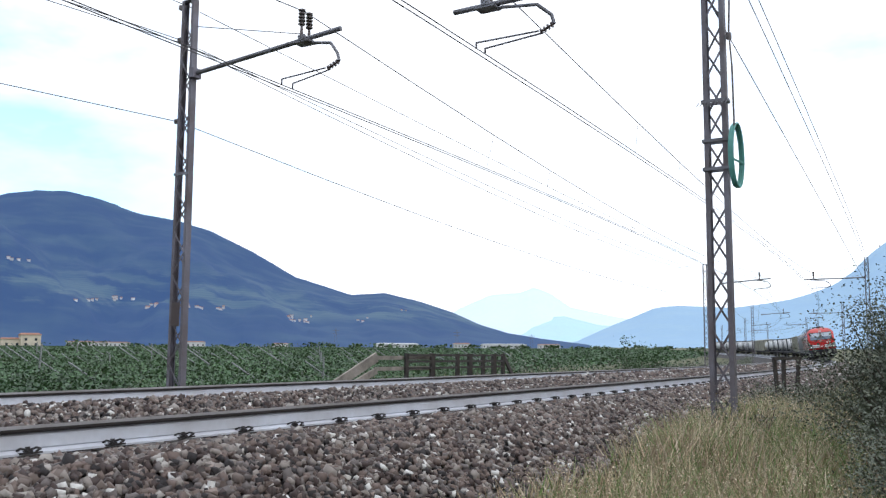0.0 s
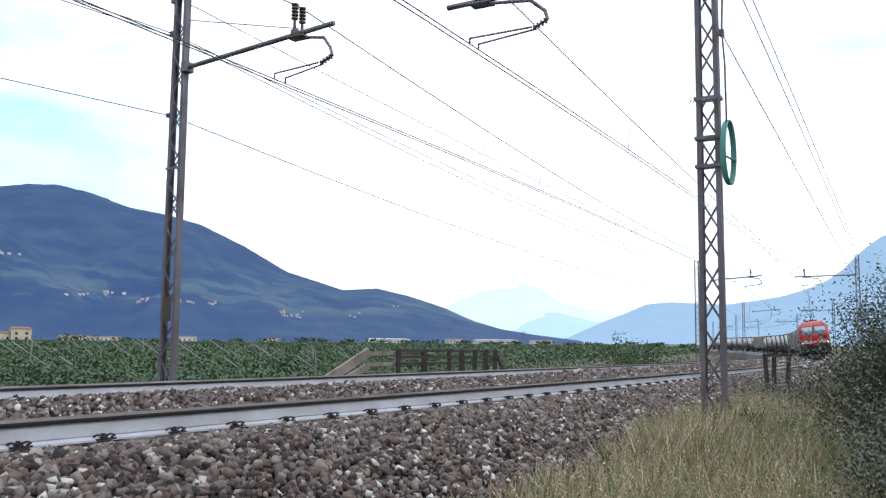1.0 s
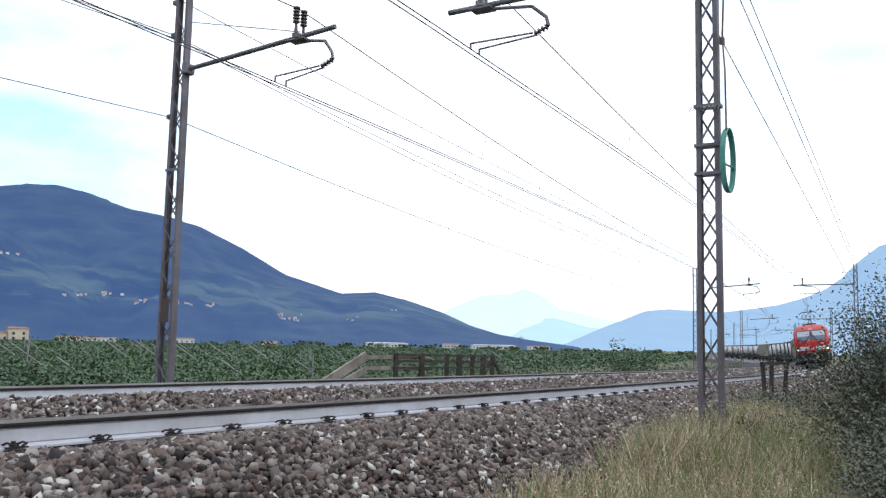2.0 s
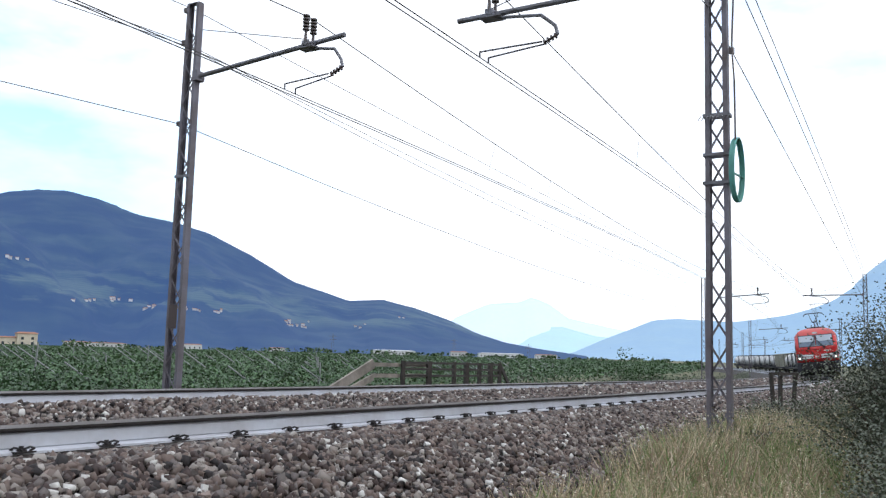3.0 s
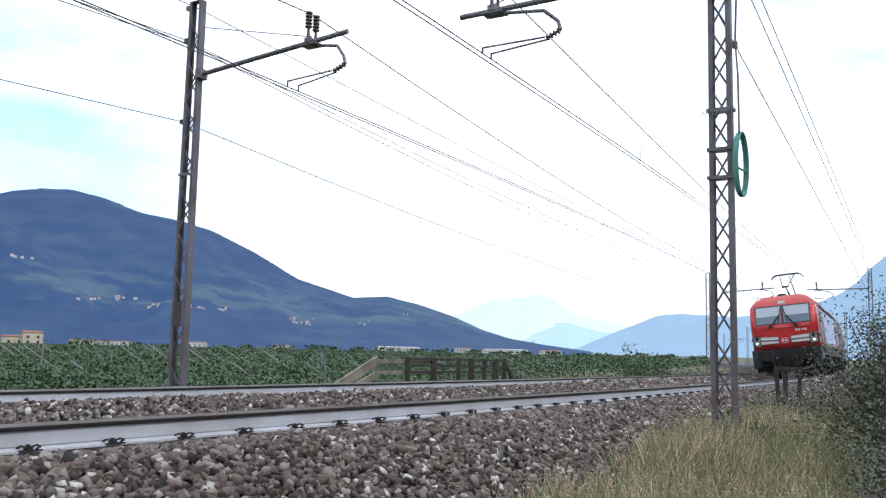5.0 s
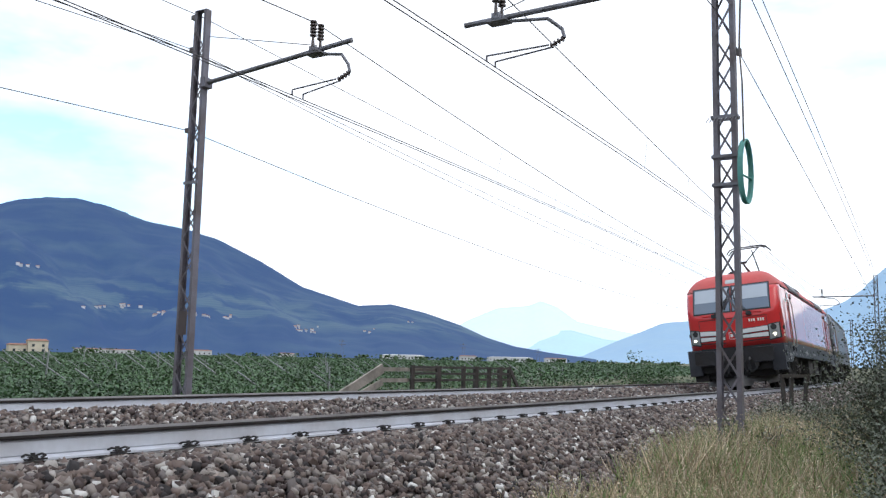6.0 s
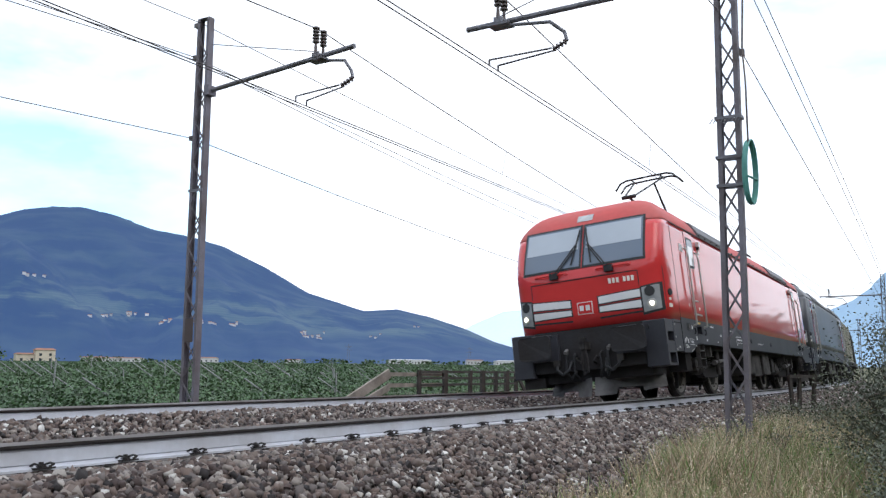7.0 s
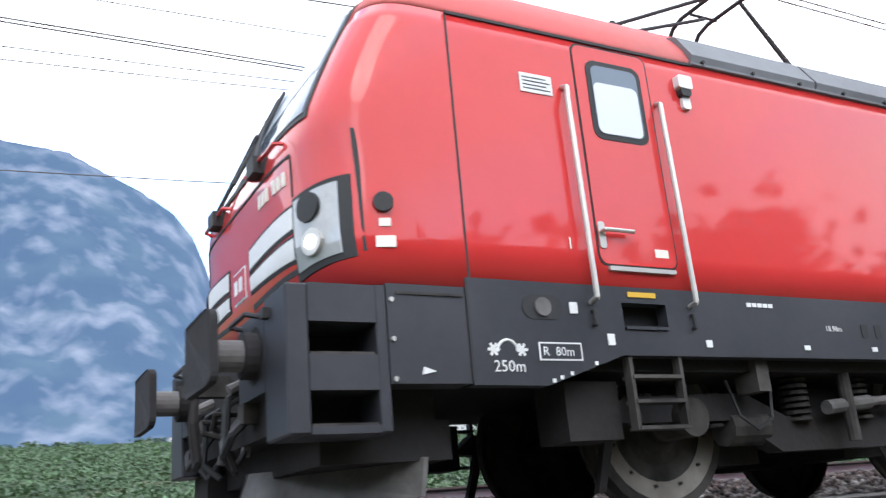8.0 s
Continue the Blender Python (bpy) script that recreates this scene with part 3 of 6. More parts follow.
def meadows(m, colour, z0, z1):
    """Terraced meadows and fields in the woods, on the gentle slopes between two heights."""
    nt = m.node_tree
    b = nt.nodes["Principled BSDF"]
    was = b.inputs["Base Color"].links[0].from_socket
    co = next(n for n in nt.nodes if n.type == "TEX_COORD")
    sep = nt.nodes.new("ShaderNodeSeparateXYZ")
    nt.links.new(co.outputs["Object"], sep.inputs[0])
    patch = nt.nodes.new("ShaderNodeTexNoise")
    patch.inputs["Scale"].default_value, patch.inputs["Detail"].default_value, patch.inputs["Roughness"].default_value = 0.0075, 7.0, 0.62
    fields = nt.nodes.new("ShaderNodeTexVoronoi")
    fields.inputs["Scale"].default_value = 0.016
    rise = nt.nodes.new("ShaderNodeMapping")
    rise.inputs["Scale"].default_value = (0.55, 0.55, 3.0)
    nt.links.new(co.outputs["Object"], rise.inputs["Vector"])
    for n in (patch, fields):
        nt.links.new(rise.outputs["Vector"], n.inputs["Vector"])
    terr = nt.nodes.new("ShaderNodeTexWave")
    terr.bands_direction = "Z"
    terr.inputs["Scale"].default_value, terr.inputs["Distortion"].default_value, terr.inputs["Detail"].default_value = 0.055, 7.0, 4.0
    terr.inputs["Detail Scale"].default_value = 0.02
    nt.links.new(co.outputs["Object"], terr.inputs["Vector"])
    low = nt.nodes.new("ShaderNodeMapRange")
    low.inputs["From Min"].default_value, low.inputs["From Max"].default_value = z0 - 14, z0 + 14
    high = nt.nodes.new("ShaderNodeMapRange")
    high.inputs["From Min"].default_value, high.inputs["From Max"].default_value = z1 + 60, z1 - 60
    for n in (low, high):
        nt.links.new(sep.outputs["Z"], n.inputs["Value"])
    cut = nt.nodes.new("ShaderNodeMapRange")
    cut.inputs["From Min"].default_value, cut.inputs["From Max"].default_value = 0.47, 0.55
    nt.links.new(patch.outputs["Fac"], cut.inputs["Value"])
    lines = nt.nodes.new("ShaderNodeMapRange")
    lines.inputs["To Min"].default_value, lines.inputs["To Max"].default_value = 0.62, 1.0
    nt.links.new(terr.outputs["Fac"], lines.inputs["Value"])
    last = cut.outputs["Result"]
    for other in (low, high, lines):
        mul = nt.nodes.new("ShaderNodeMath")
        mul.operation = "MULTIPLY"
        nt.links.new(last, mul.inputs[0])
        nt.links.new(other.outputs["Result"], mul.inputs[1])
        last = mul.outputs["Value"]
    tint = nt.nodes.new("ShaderNodeMix")
    tint.data_type = "RGBA"
    tint.inputs[6].default_value = (*colour, 1)
    tint.inputs[7].default_value = (colour[0] * 0.5, colour[1] * 0.6, colour[2] * 0.6, 1)
    nt.links.new(fields.outputs["Color"], tint.inputs[0])
    mix = nt.nodes.new("ShaderNodeMix")
    mix.data_type = "RGBA"
    nt.links.new(last, mix.inputs[0])
    nt.links.new(was, mix.inputs[6])
    nt.links.new(tint.outputs[2], mix.inputs[7])
    nt.links.new(mix.outputs[2], b.inputs["Base Color"])
    return m


# Farther ridges hold more of the haze, as paler colour and stronger emission.
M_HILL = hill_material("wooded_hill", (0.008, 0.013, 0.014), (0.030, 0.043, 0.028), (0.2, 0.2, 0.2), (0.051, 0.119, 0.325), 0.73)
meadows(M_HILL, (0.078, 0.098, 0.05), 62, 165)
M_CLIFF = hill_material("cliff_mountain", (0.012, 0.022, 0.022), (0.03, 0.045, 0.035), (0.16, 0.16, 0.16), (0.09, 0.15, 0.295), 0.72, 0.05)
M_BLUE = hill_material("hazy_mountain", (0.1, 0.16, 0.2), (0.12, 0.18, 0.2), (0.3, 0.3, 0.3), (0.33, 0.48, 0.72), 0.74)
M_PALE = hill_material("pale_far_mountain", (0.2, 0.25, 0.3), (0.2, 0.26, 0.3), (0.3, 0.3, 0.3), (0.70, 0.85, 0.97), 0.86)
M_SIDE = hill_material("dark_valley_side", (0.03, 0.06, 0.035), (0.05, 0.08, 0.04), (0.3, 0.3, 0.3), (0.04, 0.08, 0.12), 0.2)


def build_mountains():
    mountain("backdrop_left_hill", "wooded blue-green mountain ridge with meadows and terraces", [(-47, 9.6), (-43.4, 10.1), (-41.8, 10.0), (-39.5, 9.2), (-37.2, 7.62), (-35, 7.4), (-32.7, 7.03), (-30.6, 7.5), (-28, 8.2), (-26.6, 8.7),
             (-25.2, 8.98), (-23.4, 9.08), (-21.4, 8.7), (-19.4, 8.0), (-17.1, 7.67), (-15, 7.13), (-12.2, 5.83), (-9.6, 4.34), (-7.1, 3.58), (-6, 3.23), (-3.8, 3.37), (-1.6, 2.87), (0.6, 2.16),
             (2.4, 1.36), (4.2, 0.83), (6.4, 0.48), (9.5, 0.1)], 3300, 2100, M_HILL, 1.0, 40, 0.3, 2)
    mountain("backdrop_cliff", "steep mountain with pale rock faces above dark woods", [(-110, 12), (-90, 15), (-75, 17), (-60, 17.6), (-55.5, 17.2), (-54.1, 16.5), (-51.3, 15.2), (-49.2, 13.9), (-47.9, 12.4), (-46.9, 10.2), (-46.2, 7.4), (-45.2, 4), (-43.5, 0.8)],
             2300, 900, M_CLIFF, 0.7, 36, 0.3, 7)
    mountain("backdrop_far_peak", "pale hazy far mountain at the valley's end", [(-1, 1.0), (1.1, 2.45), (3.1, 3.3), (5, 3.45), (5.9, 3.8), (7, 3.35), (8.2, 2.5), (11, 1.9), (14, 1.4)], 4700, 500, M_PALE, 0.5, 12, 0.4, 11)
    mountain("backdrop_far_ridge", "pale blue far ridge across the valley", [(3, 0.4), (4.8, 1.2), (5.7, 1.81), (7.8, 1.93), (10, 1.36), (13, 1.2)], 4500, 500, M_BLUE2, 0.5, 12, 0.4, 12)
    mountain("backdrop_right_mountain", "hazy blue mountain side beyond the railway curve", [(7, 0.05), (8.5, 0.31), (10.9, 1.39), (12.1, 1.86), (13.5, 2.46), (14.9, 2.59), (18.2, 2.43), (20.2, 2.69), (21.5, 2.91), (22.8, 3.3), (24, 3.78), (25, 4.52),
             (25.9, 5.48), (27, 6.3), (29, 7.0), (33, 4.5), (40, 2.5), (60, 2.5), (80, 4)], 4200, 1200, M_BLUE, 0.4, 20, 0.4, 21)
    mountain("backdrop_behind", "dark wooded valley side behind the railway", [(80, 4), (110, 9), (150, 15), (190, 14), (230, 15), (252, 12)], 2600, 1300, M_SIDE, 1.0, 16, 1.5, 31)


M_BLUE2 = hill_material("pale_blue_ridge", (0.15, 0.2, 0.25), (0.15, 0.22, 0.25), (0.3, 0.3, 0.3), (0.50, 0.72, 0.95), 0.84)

build_mountains()


# ---------- leaves, grass ----------
def leaf_heap(name, centres, sizes, mat, rng, label, category, parent=None, upright=0.35):
    """Loose bent leaves: two triangles each, turned every way."""
    n = len(centres)
    nrm = rng.normal(size=(n, 3))
    nrm[:, 2] = np.abs(nrm[:, 2]) + upright
    nrm /= np.linalg.norm(nrm, axis=1)[:, None]
    ref = rng.normal(size=(n, 3))
    u = np.cross(nrm, ref)
    u /= np.linalg.norm(u, axis=1)[:, None]
    v = np.cross(nrm, u)
    s = sizes[:, None]
    p0 = centres - u * s * 0.55
    p1 = centres + v * s * 0.42 + nrm * s * 0.10
    p2 = centres + u * s * 0.62 - nrm * s * 0.06
    p3 = centres - v * s * 0.42 + nrm * s * 0.10
    verts = np.stack([p0, p1, p2, p3], 1).reshape(-1, 3)
    k = np.arange(n)[:, None] * 4
    faces = np.concatenate([k + np.array([[0, 1, 2]]), k + np.array([[0, 2, 3]])])
    return put_np(name, verts, faces, mat, parent, label, category)


def blades(name, feet, heights, lean, widths, mat, rng, label, category):
    """Grass: tapering bent blades of three triangles."""
    n = len(feet)
    a = rng.uniform(0, 2 * math.pi, n)
    side = np.stack([np.cos(a), np.sin(a), np.zeros(n)], 1) * widths[:, None]
    b = rng.uniform(0, 2 * math.pi, n)
    out = np.stack([np.cos(b), np.sin(b), np.zeros(n)], 1) * (heights * lean)[:, None]
    up = np.zeros((n, 3))
    up[:, 2] = heights
    p = [feet - side, feet + side, feet + up * 0.55 + out * 0.3 - side * 0.7, feet + up * 0.55 + out * 0.3 + side * 0.7, feet + up * 0.95 + out]
    verts = np.stack(p, 1).reshape(-1, 3)
    k = np.arange(n)[:, None] * 5
    faces = np.concatenate([k + np.array([[0, 1, 3]]), k + np.array([[0, 3, 2]]), k + np.array([[2, 3, 4]])])
    return put_np(name, verts, faces, mat, None, label, category)


ROW = radians(-32)


def vine_top(x, y):
    """The canopy's height over the field: slanting pergolas in rows."""
    c = x * math.cos(ROW) - y * math.sin(ROW)
    f = (c / 4.6) % 1.0
    return -0.78 + 0.48 * f + 0.10 * noise.noise((x * 0.35, y * 0.35, 2)) + 0.08 * noise.noise((x * 1.2, y * 1.2, 7))


def field_points(rng, a0, a1, r0, r1, n):
    a = np.radians(rng.uniform(a0, a1, n))
    r = np.sqrt(rng.uniform(r0 * r0, r1 * r1, n))
    return np.stack([np.sin(a) * r, np.cos(a) * r], 1)


def build_vineyard():
    rng = np.random.default_rng(11)
    pts, sizes = [], []
    for a0, a1, r0, r1, n, size in ((-66, 12, 12, 30, 90000, 0.085), (-66, 14, 30, 60, 90000, 0.12), (-66, 16, 60, 120, 80000, 0.20), (-66, 18, 120, 330, 75000, 0.52)):
        for x, y in field_points(rng, a0, a1, r0, r1, n):
            w, s = across(x, y)
            if w > -10.5 or (s > 17 and w > -14):
                continue
            drop = abs(rng.normal()) * (0.28 if r0 < 60 else 0.12)
            z = vine_top(x, y) - drop + (0.25 * rng.random() if rng.random() < 0.06 else 0)
            if r0 >= 120:
                z = -0.42 + 0.18 * noise.noise((x * 0.06, y * 0.06, 1)) - drop
            pts.append((x, y, z))
            sizes.append(size * rng.uniform(0.7, 1.35))
    leaf_heap("vineyard", np.array(pts), np.array(sizes), M_LEAF, rng, "green leafy vine pergolas in rows across the field", "vineyard")
    # stakes and slanting struts
    me = bpy.data.meshes.new("vineyard_stake")
    bm = rods(0.035, ((0, 0, -1.8), (0, 0, 0.55)), n=6)
    bm.to_mesh(me)
    bm.free()
    me.materials.append(M_STAKE)
    me2 = bpy.data.meshes.new("vineyard_strut")
    bm = rods(0.026, ((-0.42, 0, 0.30), (0.5, 0, -0.32)), n=5)
    bm.to_mesh(me2)
    bm.free()
    me2.materials.append(M_STAKE)
    count = 0
    for i in range(-14, 46):
        for j in range(3, 24):
            c, d = 4.6 * i, 5.2 * j
            x, y = c * math.cos(ROW) - d * math.sin(-ROW), -c * math.sin(ROW) + d * math.cos(ROW)
            r, a = math.hypot(x, y), math.degrees(math.atan2(x, y))
            w, s = across(x, y)
            if not (26 < r < 85 and -34 < a < 8 and w < -11) or (s > 17 and w > -15):
                continue
            count += 1
            if count > 290:
                continue
            z = vine_top(x, y)
            ob = new("vineyard_strut", me2)
            ob.matrix_basis = pose(x, y, z + 0.30 + 0.15 * random.random(), 0, 0, random.uniform(-8, 8))
            tagged(ob, "slanting grey pergola strut among the vines", "vine strut", "vine struts")
            if (i + 2 * j) % 5 == 0:
                ob = new("vineyard_stake", me)
                ob.matrix_basis = pose(x + 0.3, y, z + 0.1 + 0.25 * random.random(), random.uniform(-3, 3), random.uniform(-3, 3), 0)
                tagged(ob, "upright pale stake among the vines", "vine stake", "vine stakes")


def build_grass():
    rng = np.random.default_rng(5)
    feet, h, w = [], [], []
    gf, gh, gw = [], [], []
    for s0, s1, n in ((-25, -3, 14000), (-3, 6, 26000), (6, 16, 30000), (16, 34, 12000), (34, 80, 5000)):
        for _ in range(n):
            s, ww = rng.uniform(s0, s1), 2.15 + 4.6 * rng.random() ** 1.15
            edge = 2.4 + 0.35 * noise.noise((s * 0.35, 0, 3)) - (0.2 if s > 14 else 0) + max(0.0, 0.5 - s) * 0.12 - (0.2 if 2 < s < 9 else -0.12)
            if ww < edge + 0.5 * rng.random():
                continue
            p = beside(s, ww)
            if math.hypot(p.x, p.y) < 1.7:
                continue
            z = ground_z(p.x, p.y)
            patch = noise.noise((p.x * 0.45, p.y * 0.45, 9)) + (ww - 4.9) * 0.42
            tall = (0.40 + 0.28 * rng.random()) * (0.75 if ww < edge + 0.7 else 1.0) * (1.25 if 2 < s < 12 else 1.0)
            if patch > 0.08 or rng.random() < 0.22:
                gf.append((p.x, p.y, z - 0.03)), gh.append(tall * 1.0), gw.append(rng.uniform(0.004, 0.009))
            else:
                feet.append((p.x, p.y, z - 0.03)), h.append(tall), w.append(rng.uniform(0.0035, 0.0085))
    far = np.array([1.0 + 0.06 * math.hypot(f[0], f[1]) for f in feet])
    blades("dry_grass", np.array(feet), np.array(h), rng.uniform(0.1, 0.5, len(h)), np.array(w) * far, M_GRASS, rng, "tall dry yellow grass beside the ballast", "grass")
    # short trampled meadow where one can stand, and behind
    for _ in range(16000):
        s, ww = rng.uniform(-14, 14), rng.uniform(3.4, 12.0)
        p = beside(s, ww)
        d = math.hypot(p.x, p.y)
        if (d > 1.8 and ww < 6.6) or d < 0.25 or p.y > 2.5 + 0.2 * abs(p.x):
            continue
        gf.append((p.x, p.y, ground_z(p.x, p.y) - 0.03)), gh.append(rng.uniform(0.08, 0.18) if d < 2.2 else rng.uniform(0.15, 0.4)), gw.append(rng.uniform(0.004, 0.009))
    far = np.array([1.0 + 0.06 * math.hypot(f[0], f[1]) for f in gf])
    blades("green_grass", np.array(gf), np.array(gh), rng.uniform(0.15, 0.6, len(gh)), np.array(gw) * far, M_GREEN, rng, "green meadow grass beside the railway", "grass")
    # seed heads
    pick = rng.integers(0, len(feet), 15000)
    pts = []
    for i in pick:
        f = feet[i]
        for k in range(5):
            pts.append((f[0] + rng.normal() * 0.012, f[1] + rng.normal() * 0.012, f[2] + h[i] * (0.82 + 0.06 * k)))
    leaf_heap("grass_seed_heads", np.array(pts), rng.uniform(0.009, 0.017, len(pts)), M_GRASS, rng, "pale seed heads on the dry grass", "grass", upright=0.0)
    # weeds on the far verge
    pts = []
    for _ in range(26000):
        s = rng.uniform(21, 130)
        ww = -7.6 - 5.5 * rng.random()
        p = beside(s, ww)
        top = 0.5 + 0.5 * noise.noise((s * 0.16, ww * 0.4, 5))
        pts.append((p.x, p.y, ground_z(p.x, p.y) + max(0.15, 0.9 + top) * rng.random()))
    leaf_heap("verge_weeds", np.array(pts), rng.uniform(0.07, 0.14, len(pts)), M_BUSH, rng, "low wild bushes along the far embankment", "bushes")
    pts = []
    for _ in range(2600):
        s = rng.uniform(-25, 16)
        ww = -7.2 - 1.8 * rng.random()
        p = beside(s, ww)
        pts.append((p.x, p.y, ground_z(p.x, p.y) + 0.35 * rng.random()))
    leaf_heap("embankment_weeds", np.array(pts), rng.uniform(0.06, 0.14, len(pts)), M_GREEN, rng, "green weeds on the far embankment", "weeds")


def bush(label, x, y, wide, tall, leaves, size, seed, mat, twigs=40, dark=1.0, low=0.0):
    """Stems that fork into twigs, with leaves round their ends."""
    rng = np.random.default_rng(seed)
    ob = empty("bush", label, "bush", "", pose(x, y, ground_z(x, y) - 0.05))
    ends = []
    bm = bmesh.new()
    for i in range(twigs):
        a, lean = rng.uniform(0, 2 * math.pi), rng.uniform(0.05, 0.75)
        top = tall * rng.uniform(0.55, 1.0) * (1.0 - 0.35 * lean)
        p0 = Vector((rng.normal() * wide * 0.10, rng.normal() * wide * 0.10, 0))
        p1 = p0 + Vector((math.cos(a) * lean * wide * 0.45, math.sin(a) * lean * wide * 0.45, top * 0.6))
        p2 = p1 + Vector((math.cos(a) * lean * wide * 0.35 + rng.normal() * 0.08, math.sin(a) * lean * wide * 0.35 + rng.normal() * 0.08, top * 0.42))
        rod(bm, p0, p1, 0.016, 5, 0.010)
        rod(bm, p1, p2, 0.009, 4, 0.003)
        ends += [p0.lerp(p1, 0.35), p0.lerp(p1, 0.6), p1, p1.lerp(p2, 0.5), p2]
        for _ in range(3):
            q = p1.lerp(p2, rng.random()) + Vector(rng.normal(size=3)) * wide * 0.11
            rod(bm, p1, q, 0.006, 4, 0.002)
            ends.append(q)
    part("stem", bm, M_TWIG, ob)
    ends = np.array([e[:] for e in ends])
    pick = ends[rng.integers(0, len(ends), leaves)]
    c = pick + rng.normal(size=(leaves, 3)) * np.array([wide * 0.065, wide * 0.065, tall * 0.05])
    c[:, 2] = np.maximum(c[:, 2], 0.05)
    leaf_heap("foliage", c, rng.uniform(0.6, 1.4, leaves) * size, mat, rng, "", "", ob)
    return ob


def tree(label, x, y, z, tall, wide, seed, mat, leaves=1600, size=0.35, group="trees"):
    rng = np.random.default_rng(seed)
    ob = empty("tree", label, "tree", group, pose(x, y, z))
    bm = bmesh.new()
    fork = tall * 0.32
    rod(bm, (0, 0, -0.1), (0.05 * wide * rng.normal() * 0.3, 0, fork), tall * 0.028, 8, tall * 0.018)
    hubs = []
    for i in range(9):
        a = 2 * math.pi * i / 9 + rng.normal() * 0.3
        r = wide * rng.uniform(0.15, 0.42)
        e = Vector((math.cos(a) * r, math.sin(a) * r, tall * rng.uniform(0.5, 0.92)))
        rod(bm, (0, 0, fork * rng.uniform(0.75, 1.0)), e, tall * 0.010, 5, tall * 0.003)
        hubs.append(e)
    part("trunk", bm, M_TWIG, ob)
    hubs = np.array([h[:] for h in hubs] + [[0, 0, tall * 0.85], [0, 0, tall * 0.6]] + [[wide * 0.3 * math.cos(k), wide * 0.3 * math.sin(k), tall * 0.3] for k in range(6)])
    pick = hubs[rng.integers(0, len(hubs), leaves)]
    c = pick + rng.normal(size=(leaves, 3)) * np.array([wide * 0.13, wide * 0.13, tall * 0.085])
    leaf_heap("crown", c, rng.uniform(0.6, 1.4, leaves) * size, mat, rng, "", "", ob)
    return ob


def build_bushes():
    bush("tall dark leafy bush with thin twigs beside the track", 5.2, 9.0, 2.1, 2.5, 165000, 0.0245, 21, M_BUSH, 190)
    bush("dark leafy bush leaning over the meadow", 5.4, 8.0, 2.1, 2.4, 165000, 0.0245, 22, M_BUSH, 190)
    bush("dense low bush at the edge of the dry grass", 4.75, 7.6, 1.7, 1.45, 65000, 0.024, 23, M_BUSH, 110)
    bush("dense grey-green bush rising from the grass", 3.75, 6.2, 1.3, 1.3, 65000, 0.022, 28, M_BUSH, 100)
    p = beside(17.5, 3.4)
    bush("small green bush at the ballast's edge", p.x, p.y, 1.1, 0.62, 2600, 0.05, 24, M_BUSH, 25)
    p = beside(52, -10.5)
    bush("round green bush on the far embankment", p.x, p.y, 4.4, 2.7, 9000, 0.11, 25, M_TREE, 40)
    bush("leafy weeds before the stub of a fence", 6.05, 15.5, 1.5, 0.85, 14000, 0.035, 29, M_BUSH, 60)
    bush("low leafy weeds at the ballast's edge", 5.5, 12.6, 1.1, 0.72, 10000, 0.032, 30, M_BUSH, 50)
    p = beside(5.1, 3.5)
    bush("thin weed at the foot of a mast", p.x, p.y, 0.7, 0.95, 420, 0.035, 26, M_BUSH, 14)
    p = beside(4.6, 3.0)
    bush("dry weed at the foot of a mast", p.x, p.y, 0.6, 0.9, 320, 0.03, 27, M_BUSH, 14)


